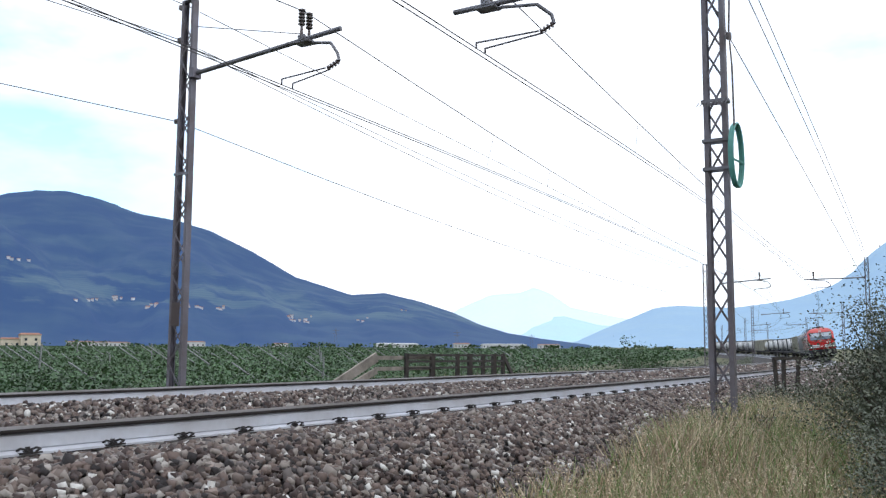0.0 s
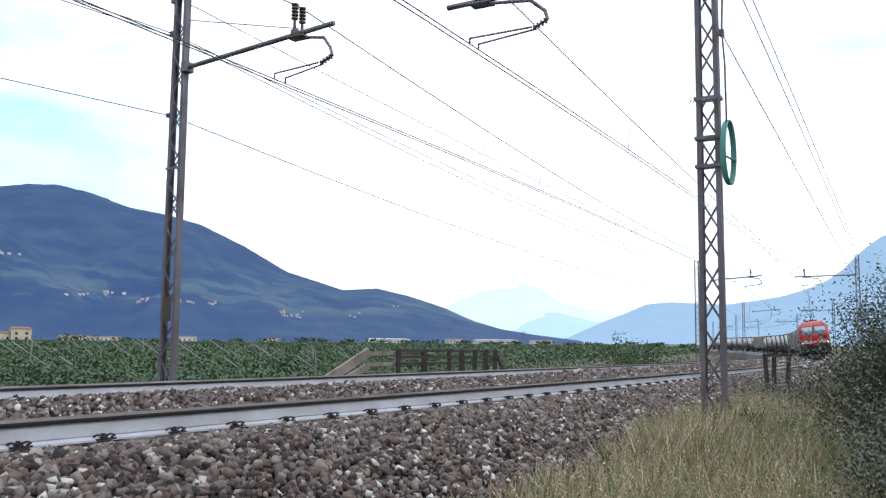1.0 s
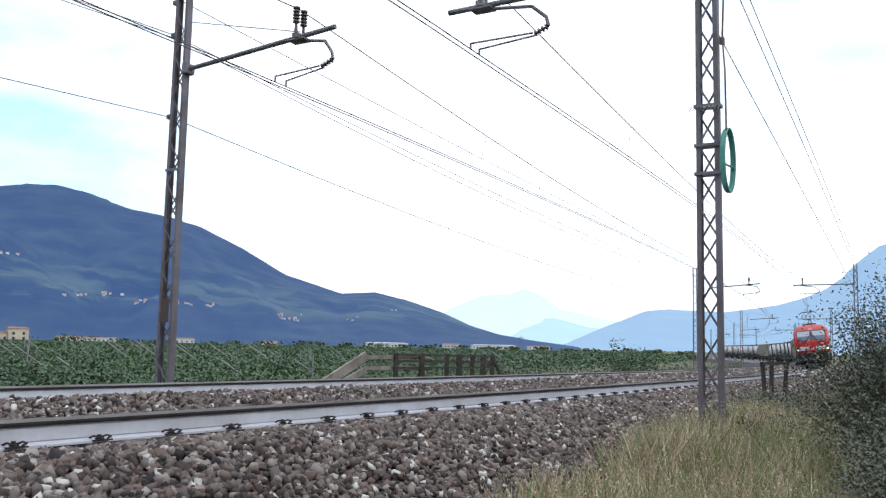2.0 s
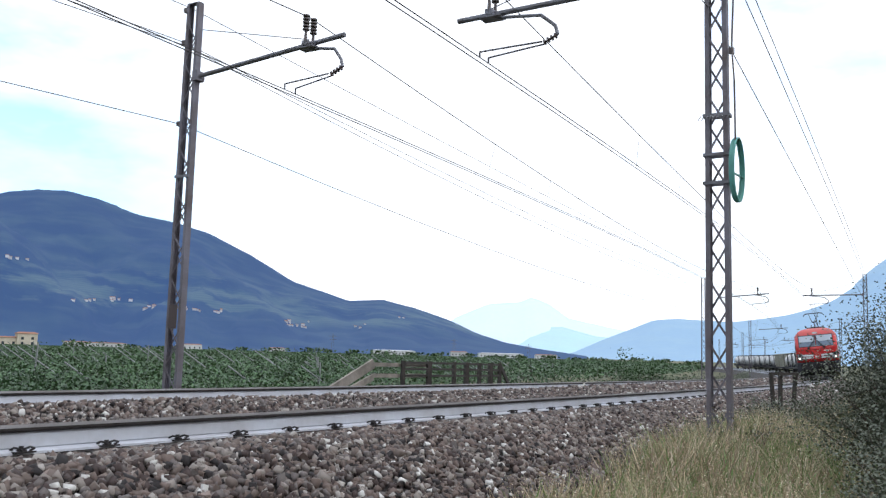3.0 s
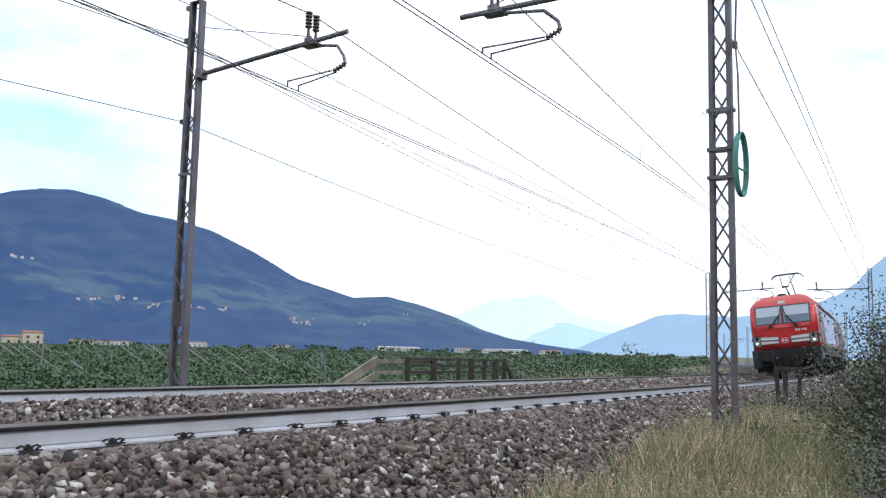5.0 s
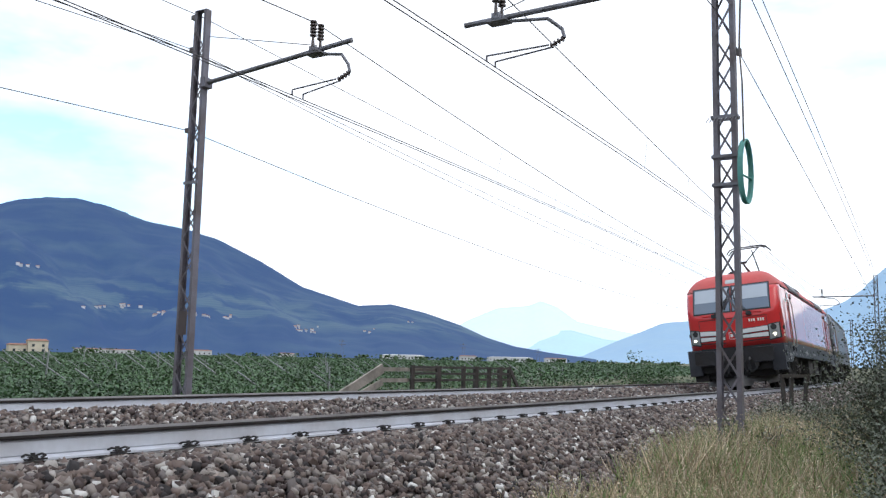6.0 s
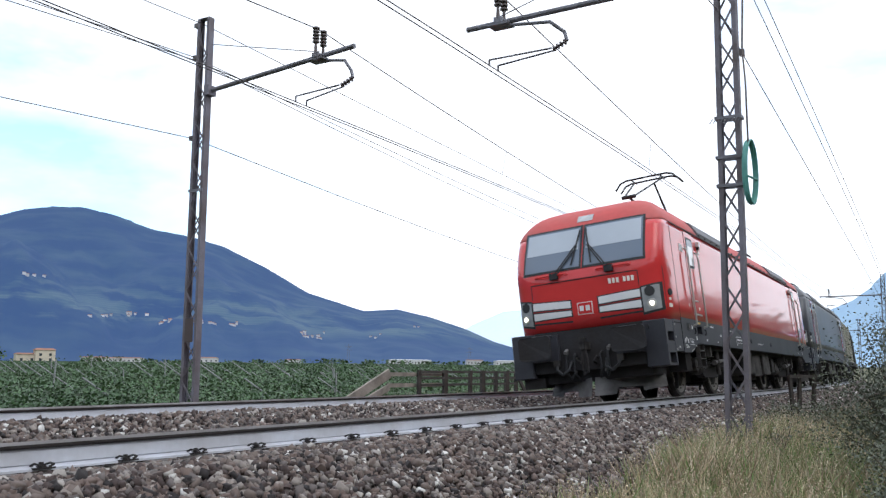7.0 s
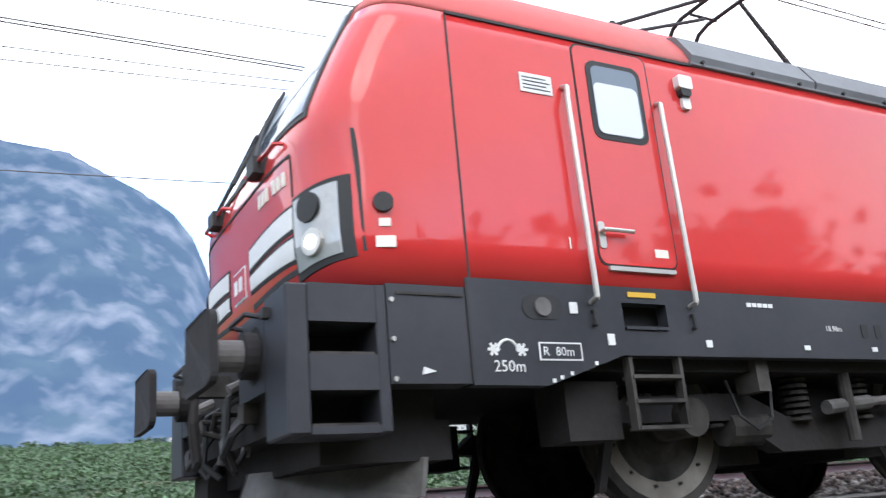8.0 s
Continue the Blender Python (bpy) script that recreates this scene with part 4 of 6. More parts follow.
def build_far_things():
    rng = np.random.default_rng(17)
    # hedge of trees behind the eye, mirrored in the train's side
    for i in range(24):
        s = -45 + 5.2 * i
        p = beside(s, 15 + 6 * rng.random())
        tree("broad leafy tree in a row along the lane", p.x, p.y, ground_z(p.x, p.y), rng.uniform(6.0, 9.5) + (2.2 if s > 10 else 0), rng.uniform(6.5, 9.5), 100 + i, M_TREE, 3600, 0.6, "lane trees")
    # line of trees and low buildings at the end of the fields
    for i in range(46):
        a = radians(-64 + 1.78 * i + rng.normal() * 0.5)
        d = rng.uniform(420, 620)
        tree("dark distant tree at the field's end", math.sin(a) * d, math.cos(a) * d, -2.3, rng.uniform(2.4, 4.4), rng.uniform(8, 18), 200 + i, M_TREE, 110, 1.4, "distant trees")
    for a, d, w, h, deep, words in ((-28.3, 480, 9, 4, 6, "low white farm building"), (-22.3, 520, 12, 4.2, 8, "low white shed among fields"), (-20.6, 560, 22, 4, 9, "long white shed among fields"), (-15.8, 540, 14, 4.6, 9, "white house among fields"),
                                    (-10.4, 600, 10, 4, 8, "small white house among fields"), (-3.0, 640, 30, 4.6, 14, "long pale flat factory hall"), (3.9, 650, 32, 4.6, 14, "long pale flat warehouse"), (1.2, 660, 12, 5, 9, "small pale house among fields"), (6.8, 680, 16, 4.6, 10, "low grey shed among fields"),
                                    (-31.0, 420, 17, 5.6, 9, "modern white block with glazing"), (-44.5, 560, 13, 4, 8, "low white farm shed"), (-48.5, 600, 12, 4, 8, "small white house among fields"), (-34.5, 640, 12, 4.4, 8, "white farmhouse among green fields")):
        house(words, radians(a), d, w, h, deep, M_WHITEWALL, M_WHITEWALL if "hall" in words or "ware" in words or "block" in words else M_ROOFTILE)
    house("cream farmhouse with a terracotta roof and two storeys", radians(-25.0), 330, 6.2, 6.3, 6, M_PLASTER, M_ROOFTILE)
    house("low cream wing of a farmhouse", radians(-26.0), 331, 6.4, 4.7, 6, M_PLASTER, M_ROOFTILE)
    tree("broad green tree at the edge of the vineyard", -58.0, 105.0, -2.3, 3.9, 6.5, 90, M_TREE, 2600, 0.4, "field trees")
    # villages on the slopes
    for a, e, count in ((-21.6, 2.65, 4), (-20.3, 2.78, 7), (-18.3, 2.38, 6), (-15.6, 2.38, 6), (-14.2, 2.30, 5), (-9.2, 1.55, 9), (-10.0, 1.75, 4), (-25.8, 4.9, 4), (-30, 3.4, 5), (-35, 4.2, 5), (-2.6, 2.2, 3), (-5.0, 1.6, 3)):
        for _ in range(count):
            hillside_house(radians(a + rng.normal() * 0.38), radians(e + rng.normal() * 0.07), rng)
    # distant masts of a power line
    for a, h in ((-6.9, 16), (0.9, 15), (5.7, 12)):
        pylon(radians(a), 700, h)


def house(label, a, d, wide, tall, deep, wall, roof):
    """A plain house with walls, a pitched roof and windows, square to the line of sight's bearing."""
    ob = empty("house", label, "building", "houses of the plain", pose(math.sin(a) * d, math.cos(a) * d, -2.3, 0, 0, -math.degrees(a) + 8))
    part("wall", boxes((-wide / 2, wide / 2, -deep / 2, deep / 2, 0, tall * 0.9)), wall, ob)
    x, y, z0, z1 = wide / 2 + 0.3, deep / 2 + 0.3, tall * 0.9, tall
    put("roof", [(-x, -y, z0), (x, -y, z0), (x, y, z0), (-x, y, z0), (-x * 0.8, 0, z1), (x * 0.8, 0, z1)], [(0, 1, 5, 4), (2, 3, 4, 5), (1, 2, 5), (3, 0, 4), (3, 2, 1, 0)], roof, ob)
    n = max(2, int(wide / 2.4))
    for row in ((0.30, 0.46), (0.58, 0.72)) if tall > 5.8 else ((0.42, 0.62),):
        for i in range(n):
            c = -wide / 2 + wide * (i + 0.5) / n
            part("window", boxes((c - 0.4, c + 0.4, -deep / 2 - 0.04, -deep / 2 + 0.05, tall * row[0], tall * row[1])), M_PANE, ob)
    return ob


def hillside_house(a, e, rng):
    """A small house on the hill, set on the slope."""
    way = Vector((math.sin(a) * math.cos(e), math.cos(a) * math.cos(e), math.sin(e)))
    hit, place, _, _ = HILL.ray_cast(Vector((0, 0, EYE)), way)
    if not hit:
        return
    ob = empty("house", "small white house of a hillside village", "building", "hillside houses", Matrix.Translation(place - way * 8) @ pose(0, 0, 0, 0, 0, -math.degrees(a)))
    w, h = rng.uniform(3.0, 8.5), rng.uniform(0.6, 2.2)
    part("wall", boxes((-w / 2, w / 2, -4, 4, -3, h)), M_WHITEWALL, ob)
    put("roof", [(-w / 2 - 0.5, -4.5, h), (w / 2 + 0.5, -4.5, h), (w / 2 + 0.5, 4.5, h), (-w / 2 - 0.5, 4.5, h), (-w / 2, 0, h + 0.9), (w / 2, 0, h + 0.9)], [(0, 1, 5, 4), (2, 3, 4, 5), (1, 2, 5), (3, 0, 4), (3, 2, 1, 0)], M_ROOFTILE, ob)


def pylon(a, d, h):
    ob = empty("power_pylon", "distant grey lattice power pylon", "pylon", "pylons", pose(math.sin(a) * d, math.cos(a) * d, -2.3, 0, 0, -math.degrees(a)))
    part("tower", (lambda m: ([rod(m, (x, y, 0), (x * 0.15, y * 0.15, h), 0.12, 4) for x in (-1.4, 1.4) for y in (-1.4, 1.4)], m)[1])(bmesh.new()), M_STEEL, ob)
    for z in (0.72, 0.88):
        part("crossarm", boxes((-2.6, 2.6, -0.12, 0.12, h * z, h * z + 0.25)), M_STEEL, ob)


def build_fences():
    # parapet of the underpass on the far side
    f = empty("underpass_railing", "weathered timber railing and pale wing wall over an underpass", "railing")
    def pt(s, z, w=-7.0):
        return beside(s, w, z)
    posts = [13.6, 15.0, 16.5, 17.3, 18.2, 19.0, 19.7]
    for i, s in enumerate(posts):
        p = pt(s, 0)
        wide = 0.09 if i % 2 == 0 else 0.13
        part("post", (lambda m: box(m, -wide / 2, wide / 2, -0.06, 0.06, -0.9, 0.42, Matrix.Translation(p) @ pose(0, 0, 0, 0, 0, -math.degrees(centre(s)[2]) + 55)))(bmesh.new()), M_WOODOLD, f)
    for z in (0.02, 0.20, 0.37):
        for a, b in zip(posts, posts[1:]):
            part("rail", bar(pt(a, z), pt(b, z), 0.04, 0.06), M_WOODOLD, f)
    for z in (0.02, 0.30):
        part("board", bar(pt(12.2, z, -7.1), pt(15.0, z, -7.1), 0.035, 0.10), M_WOODPALE, f)
    part("wing_board", bar(pt(12.3, 0.32, -7.1), pt(10.3, -0.42, -7.1), 0.06, 0.24), M_WOODPALE, f, "pale slanting handrail board")
    part("wing_board", bar(pt(12.3, -0.02, -7.1), pt(10.9, -0.46, -7.1), 0.06, 0.16), M_WOODPALE, f)
    part("strut", bar(pt(19.7, 0.40), pt(20.7, -0.5), 0.05, 0.14), M_WOODOLD, f)
    # stub fence on the near side
    g = empty("stub_fence", "dark timber posts of a broken fence by the ballast", "fence")
    def stub(bearing, r, z):
        return Vector((r * math.sin(radians(bearing)), r * math.cos(radians(bearing)), z))
    part("rail", bar(stub(20.4, 18.1, 0.31), stub(21.95, 19.4, 0.31), 0.04, 0.06), M_WOODOLD, g)
    for bearing, r in ((20.5, 18.2), (20.95, 18.7), (21.75, 19.3)):
        x, y = r * math.sin(radians(bearing)), r * math.cos(radians(bearing))
        m = Matrix.Translation((x, y, 0)) @ pose(0, 0, 0, random.uniform(-3, 3), random.uniform(-4, 4), 20)
        part("post", (lambda bm: box(bm, -0.03, 0.03, -0.03, 0.03, -1.2, 0.33 + 0.02 * random.random(), m))(bmesh.new()), M_WOODOLD, g)


HILL = bpy.data.objects["backdrop_left_hill"]
build_vineyard()
build_grass()
build_bushes()
build_fences()
build_far_things()


# ---------- true size ----------
# The line was plotted with sleepers 0.60 m apart; they lie 0.667 m apart, so the plain grows about the eye. The mountains stay.
SIZE = 1.111
GROW = Matrix.Translation((0, 0, EYE)) @ Matrix.Scale(SIZE, 4) @ Matrix.Translation((0, 0, -EYE))
for thing in list(scene.objects):
    if thing.parent or thing in (cam, sun) or thing.name.startswith("backdrop") or thing.get("group") == "hillside houses":
        continue
    thing.matrix_basis = GROW @ thing.matrix_basis


# ---------- the train ----------
M_RED = material("red_paint", (0.66, 0.046, 0.046), 0.30, 0, (0.60, 0.04, 0.04), 0.5, 0.15, 7, coat=1.0, spec=0.12)
M_RED.node_tree.nodes["Principled BSDF"].inputs["Coat IOR"].default_value = 1.43
M_RED.node_tree.nodes["Principled BSDF"].inputs["Coat Roughness"].default_value = 0.05
M_REDROOF = material("dusty_red_roof", (0.58, 0.10, 0.095), 0.6, 0, (0.46, 0.12, 0.11), 0.8, 0.4, 9, spec=0.25)
M_GREY = material("dark_grey_paint", (0.046, 0.046, 0.055), 0.45, 0, (0.028, 0.029, 0.036), 1.2, 0.4, 14, spec=0.35)
M_BLACK = material("black_underframe", (0.036, 0.035, 0.038), 0.75, 0.0, (0.032, 0.028, 0.027), 2.0, 0.6, 18, 0.2, spec=0.15)
M_BRAKE = material("brown_running_gear", (0.085, 0.078, 0.074), 0.8, 0.1, (0.022, 0.02, 0.02), 3.0, 0.6, 20, 0.2, spec=0.25)
M_PLOW = material("scuffed_plough_steel", (0.20, 0.19, 0.19), 0.75, 0.1, (0.08, 0.075, 0.073), 2.5, 0.6, 16, 0.2)
M_WHITE = material("white_paint", (0.8, 0.8, 0.8), 0.5, 0, None, 2.0, 0.2, 20)
M_CREAM = material("cream_lettering", (0.85, 0.8, 0.72), 0.5, 0, None, 2.0, 0.15, 20)
M_CHROME = material("polished_handrail", (0.55, 0.53, 0.5), 0.35, 0.6, None, 3.0, 0.2, 20)
M_RUBBER = material("black_rubber", (0.02, 0.02, 0.022), 0.6, 0, None, 3.0, 0.3, 20)
M_GLASS = material("tinted_windscreen", (0.15, 0.19, 0.25), 0.08, 0, None, 1.0, 0.1, 4, spec=0.5)
M_BLINDSKY = material("grey_blind_and_reflection", (0.44, 0.49, 0.55), 0.25, 0, None, 1.0, 0.1, 6, spec=0.5)
# Pale colour stands in for the sky mirrored in the door glass.
M_SKYPANE = material("sky_reflection_paint", (0.62, 0.65, 0.68), 0.15, 0, None, 1.0, 0.1, 6, coat=0.8)
M_LENS = material("lamp_glass", (0.42, 0.43, 0.44), 0.12, 0.1, (0.3, 0.31, 0.32), 4.0, 0.3, 30, coat=0.8)
M_LIT = material("lit_lamp", (1, 0.95, 0.8), 0.3, 0, None, 4.0, 0.1, 30, emit=(1.0, 0.90, 0.68), power=6.0)
M_YELLOW = material("yellow_plate", (0.7, 0.42, 0.03), 0.5, 0, None, 3.0, 0.2, 20)
M_TYRE = material("bright_wheel_rim", (0.28, 0.26, 0.24), 0.5, 0.5, (0.16, 0.14, 0.12), 3.0, 0.5, 20)
M_ROOF = material("grey_roof", (0.17, 0.175, 0.19), 0.6, 0.1, (0.12, 0.12, 0.13), 1.0, 0.4, 12)
TRAIN = []
MID = 6.25
W_OF = [(0.4, 1.5), (3.30, 1.5), (3.36, 1.49), (3.48, 1.44), (3.62, 1.34), (3.78, 1.19), (3.90, 0.99), (3.98, 0.72), (4.03, 0.35)]
F_OF = [(0.4, -2.83), (1.4, -2.85), (1.7, -2.89), (2.34, -2.90), (2.46, -2.88), (2.6, -2.835), (3.0, -2.65), (3.4, -2.455), (3.6, -2.30), (3.75, -2.12), (3.88, -1.82), (3.97, -1.3), (4.03, -0.6)]
NOSE = 0.9


def power(z):
    """How square the front's corners are: flatter across the windscreen than across the bonnet."""
    return 4.5 + 2.8 * max(0.0, min(1.0, (z - 2.3) / 0.6))


def front_y(w, z):
    y, k = smooth(F_OF, z), min(1.0, abs(w) / smooth(W_OF, z))
    return y + NOSE - NOSE * (1 - k ** power(z)) ** (1 / power(z))


def outline(z, grow=0.0, n=41):
    w, y = smooth(W_OF, z) + grow, smooth(F_OF, z) - grow
    pts = []
    for i in range(n):
        a = -math.pi / 2 + math.pi * i / (n - 1)
        s, c = math.sin(a), max(0.0, math.cos(a))
        pts.append((w * math.copysign(abs(s) ** (2 / power(z)), s), y + NOSE - (NOSE + grow) * c ** (2 / power(z))))
    return pts


def shell(zs, grow=0.0, cap=True):
    """The body's skin between levels, both ends alike."""
    loops = []
    for z in zs:
        a = outline(z, grow)
        loops.append([(x, y, z) for x, y in a] + [(-x, 2 * MID - y, z) for x, y in a])
    n = len(loops[0])
    verts = [v for l in loops for v in l]
    faces = [(i * n + j, i * n + (j + 1) % n, (i + 1) * n + (j + 1) % n, (i + 1) * n + j) for i in range(len(zs) - 1) for j in range(n)]
    if cap:
        faces += [tuple(range((len(zs) - 1) * n, len(zs) * n)), tuple(range(n))[::-1]]
    return verts, faces


def turned(rear):
    return (Matrix.Translation((0, 2 * MID, 0)) @ pose(0, 0, 0, 0, 0, 180)) if rear else Matrix.Identity(4)


def skin(name, w0, w1, z0, z1, lift, mat, parent, rear=False, label="", slope=0.0, n=10, thick=0.012, slope0=None):
    """A panel that follows the curved front between two offsets across and two heights; slope raises its outer end."""
    verts, faces = [], []
    m = max(2, int(n * 0.6))
    s0 = slope if slope0 is None else slope0
    t = turned(rear)
    for back in (0, 1):
        for i in range(n + 1):
            for j in range(m + 1):
                w = w0 + (w1 - w0) * i / n
                f = j / m
                z = z0 + (z1 - z0) * f + (s0 + (slope - s0) * f) * i / n
                verts.append(t @ Vector((w, front_y(w, z) - lift + back * (thick + lift * 0.8), z)))
    k, q = m + 1, (n + 1) * (m + 1)
    for i in range(n):
        for j in range(m):
            faces.append((i * k + j, (i + 1) * k + j, (i + 1) * k + j + 1, i * k + j + 1))
    rim = [i * k for i in range(n + 1)] + [n * k + j for j in range(1, m + 1)] + [i * k + m for i in range(n - 1, -1, -1)] + [j for j in range(m - 1, 0, -1)]
    for a, b in zip(rim, rim[1:] + rim[:1]):
        faces.append((a, a + q, b + q, b))
    if w1 < w0:
        faces = [f[::-1] for f in faces]
    return put(name, verts, faces, mat, parent, label, smooth=False)


def disc_on(name, w, z, r, lift, mat, parent, rear=False, label="", r2=None, deep=0.03, flat=0.4):
    t = turned(rear)
    bm = bmesh.new()
    y = front_y(w, z) - lift
    nrm = Vector((math.copysign(flat, w), -1, 0)).normalized()
    rod(bm, Vector((w, y, z)) - nrm * deep, Vector((w, y, z)) + nrm * 0.006, r, 20, r2)
    bmesh.ops.transform(bm, matrix=t, verts=bm.verts[:])
    return part(name, bm, mat, parent, label)


def flat_side(name, pts, x0, x1, mat, parent, label=""):
    """A plate cut to an outline of (y, z), between two distances across."""
    n = len(pts)
    verts = [(x0, y, z) for y, z in pts] + [(x1, y, z) for y, z in pts]
    faces = [tuple(range(n)), tuple(range(n, 2 * n))[::-1]] + [(i, i + n, (i + 1) % n + n, (i + 1) % n) for i in range(n)]
    ob = put(name, verts, faces, mat, parent, label)
    bm = bmesh.new()
    bm.from_mesh(ob.data)
    bmesh.ops.recalc_face_normals(bm, faces=bm.faces[:])
    bm.to_mesh(ob.data)
    bm.free()
    return ob


def rounded(y0, y1, z0, z1, r, n=4):
    out = []
    for cy, cz, a in ((y1 - r, z1 - r, 0), (y0 + r, z1 - r, 90), (y0 + r, z0 + r, 180), (y1 - r, z0 + r, 270)):
        for i in range(n + 1):
            b = radians(a + 90 * i / n)
            out.append((cy + r * math.cos(b), cz + r * math.sin(b)))
    return out


def moved(bm, m):
    bmesh.ops.transform(bm, matrix=m, verts=bm.verts[:])
    return bm


def text_mesh(name, words, size, m, mat, parent):
    cu = bpy.data.curves.new(name, "FONT")
    cu.body, cu.size, cu.extrude, cu.resolution_u = words, size, 0.0015, 2
    cu.materials.append(mat)
    ob = new(name, cu)
    ob.parent = parent
    ob.matrix_basis = m
    return ob


def side_pose(y, z, side=1, x=1.506):
    """Upright lettering on a side wall."""
    return pose(x * side, y, z, 90, 0, 90 if side > 0 else -90)


def wheelset(parent, y, r):
    ws = new("wheelset")
    ws.parent = parent
    ws.matrix_basis = pose(0, y, r)
    ws["label"] = "steel wheelset with bright rims"
    part("axle", rods(0.09, ((-0.9, 0, 0), (0.9, 0, 0)), n=12), M_BLACK, ws)
    for side in (-1, 1):
        bm = bmesh.new()
        prof = [(0.68, r + 0.028), (0.71, r + 0.028), (0.725, r), (0.82, r - 0.005), (0.82, r - 0.07), (0.79, r - 0.09), (0.78, 0.30), (0.80, 0.22), (0.85, 0.16), (0.85, 0.0)]
        rings = []
        for x, rad in prof:
            rings.append([bm.verts.new((side * x, rad * math.cos(2 * math.pi * i / 32), rad * math.sin(2 * math.pi * i / 32))) for i in range(32)] if rad > 0 else [bm.verts.new((side * x, 0, 0))])
        for a, b in zip(rings, rings[1:]):
            for i in range(32):
                j = (i + 1) % 32
                bm.faces.new((a[i], a[j], b[j], b[i]) if len(b) > 1 else (a[i], a[j], b[0]))
        bmesh.ops.recalc_face_normals(bm, faces=bm.faces[:])
        w = part("wheel", bm, M_BRAKE, ws)
        ring = bmesh.new()
        v = []
        for rad, x in ((r - 0.075, 0.822), (r - 0.21, 0.80)):
            v.append([ring.verts.new((side * (x + 0.004), rad * math.cos(2 * math.pi * i / 32), rad * math.sin(2 * math.pi * i / 32))) for i in range(32)])
        for i in range(32):
            j = (i + 1) % 32
            ring.faces.new((v[0][i], v[0][j], v[1][j], v[1][i]))
        part("brake_disc", ring, M_TYRE, w, "worn bright ring")
        for i in range(12):
            a = 2 * math.pi * i / 12
            part("bolt", rods(0.012, ((side * 0.80, (r - 0.17) * math.cos(a), (r - 0.17) * math.sin(a)), (side * 0.835, (r - 0.17) * math.cos(a), (r - 0.17) * math.sin(a))), n=6), M_BLACK, w)
    return ws


def bogie(loco, y0, wheels, r=0.625, base=3.0):
    """A two-axle bogie whose leading axle is at y0."""
    for k in (0, 1):
        wheels.append((wheelset(loco, y0 + base * k, r), y0 + base * k))
    b = new("bogie")
    b.parent = loco
    b["label"] = "dark bogie with springs and dampers"
    for side in (-1, 1):
        x0, x1 = side * 0.98, side * 1.14
        flat = [(y0 - 0.75, 0.62), (y0 - 0.55, 0.78), (y0 + 0.6, 0.80), (y0 + 1.0, 0.62), (y0 + 2.0, 0.62), (y0 + 2.4, 0.80), (y0 + 3.55, 0.78), (y0 + 3.75, 0.62),
                (y0 + 3.5, 0.60), (y0 + 2.5, 0.60), (y0 + 2.1, 0.36), (y0 + 0.9, 0.36), (y0 + 0.5, 0.60), (y0 - 0.5, 0.60)]
        flat_side("side_frame", flat, min(x0, x1), max(x0, x1), M_BLACK, b)
        for yy in (y0, y0 + base):
            bm = rods(0.14, ((side * 0.9, yy, 0.625), (side * 1.22, yy, 0.625)), n=14)
            part("axle_box", bm, M_BRAKE, b)
            for d in (-0.32, 0.32):
                sp = bmesh.new()
                for i in range(6):
                    rod(sp, (side * 1.06, yy + d, 0.56 + 0.045 * i), (side * 1.06, yy + d, 0.58 + 0.045 * i), 0.075, 10)
                part("spring", sp, M_BLACK, b)
        for yy in (y0 + 1.15, y0 + 1.85):
            sp = bmesh.new()
            for i in range(7):
                rod(sp, (side * 1.12, yy, 0.58 + 0.05 * i), (side * 1.12, yy, 0.605 + 0.05 * i), 0.11, 12)
            part("spring", sp, M_BRAKE, b)
        part("damper", (lambda m: (rod(m, (side * 1.28, y0 + 1.3, 0.66), (side * 1.28, y0 + 1.8, 0.70), 0.055, 10), rod(m, (side * 1.28, y0 + 1.8, 0.70), (side * 1.28, y0 + 2.3, 0.73), 0.035, 10), m)[2])(bmesh.new()), M_PLOW, b, "grey yaw damper")
        part("damper", rods(0.05, ((side * 1.3, y0 + 1.53, 1.0), (side * 1.3, y0 + 1.53, 0.40)), n=10), M_BRAKE, b)
        part("bracket", boxes((side * 1.2, side * 1.36, y0 + 2.2, y0 + 2.42, 0.62, 1.0)), M_BRAKE, b, "dusty bracket")
        part("bracket", boxes((side * 1.2, side * 1.42, y0 + 0.47, y0 + 0.59, 0.77, 1.0)), M_BRAKE, b)
        flat_side("sand_pipe", [(y0 - 0.72, 0.16), (y0 - 0.66, 0.16), (y0 - 0.5, 0.62), (y0 - 0.58, 0.62)], side * 0.9, side * 0.96, M_BLACK, b)
        part("sand_box", boxes((side * 0.95, side * 1.3, y0 - 1.15, y0 - 0.72, 0.48, 0.86)), M_BLACK, b)
        part("brake_cylinder", rods(0.13, ((side * 1.05, y0 + 0.42, 0.55), (side * 1.05, y0 + 0.80, 0.55)), n=12), M_BRAKE, b)
        part("cable_loop", pipe([(side * 1.22, y0 + 0.35, 0.88), (side * 1.24, y0 + 0.42, 0.62), (side * 1.24, y0 + 0.58, 0.52), (side * 1.24, y0 + 0.74, 0.60), (side * 1.22, y0 + 0.80, 0.86)], 0.014, 6), M_RUBBER, b)
    part("cross_beam", boxes((-1.0, 1.0, y0 + 1.2, y0 + 1.8, 0.45, 0.85), (-0.8, 0.8, y0 + 0.5, y0 + 1.0, 0.3, 0.75), (-0.8, 0.8, y0 + 2.0, y0 + 2.5, 0.3, 0.75)), M_BLACK, b)
    return b


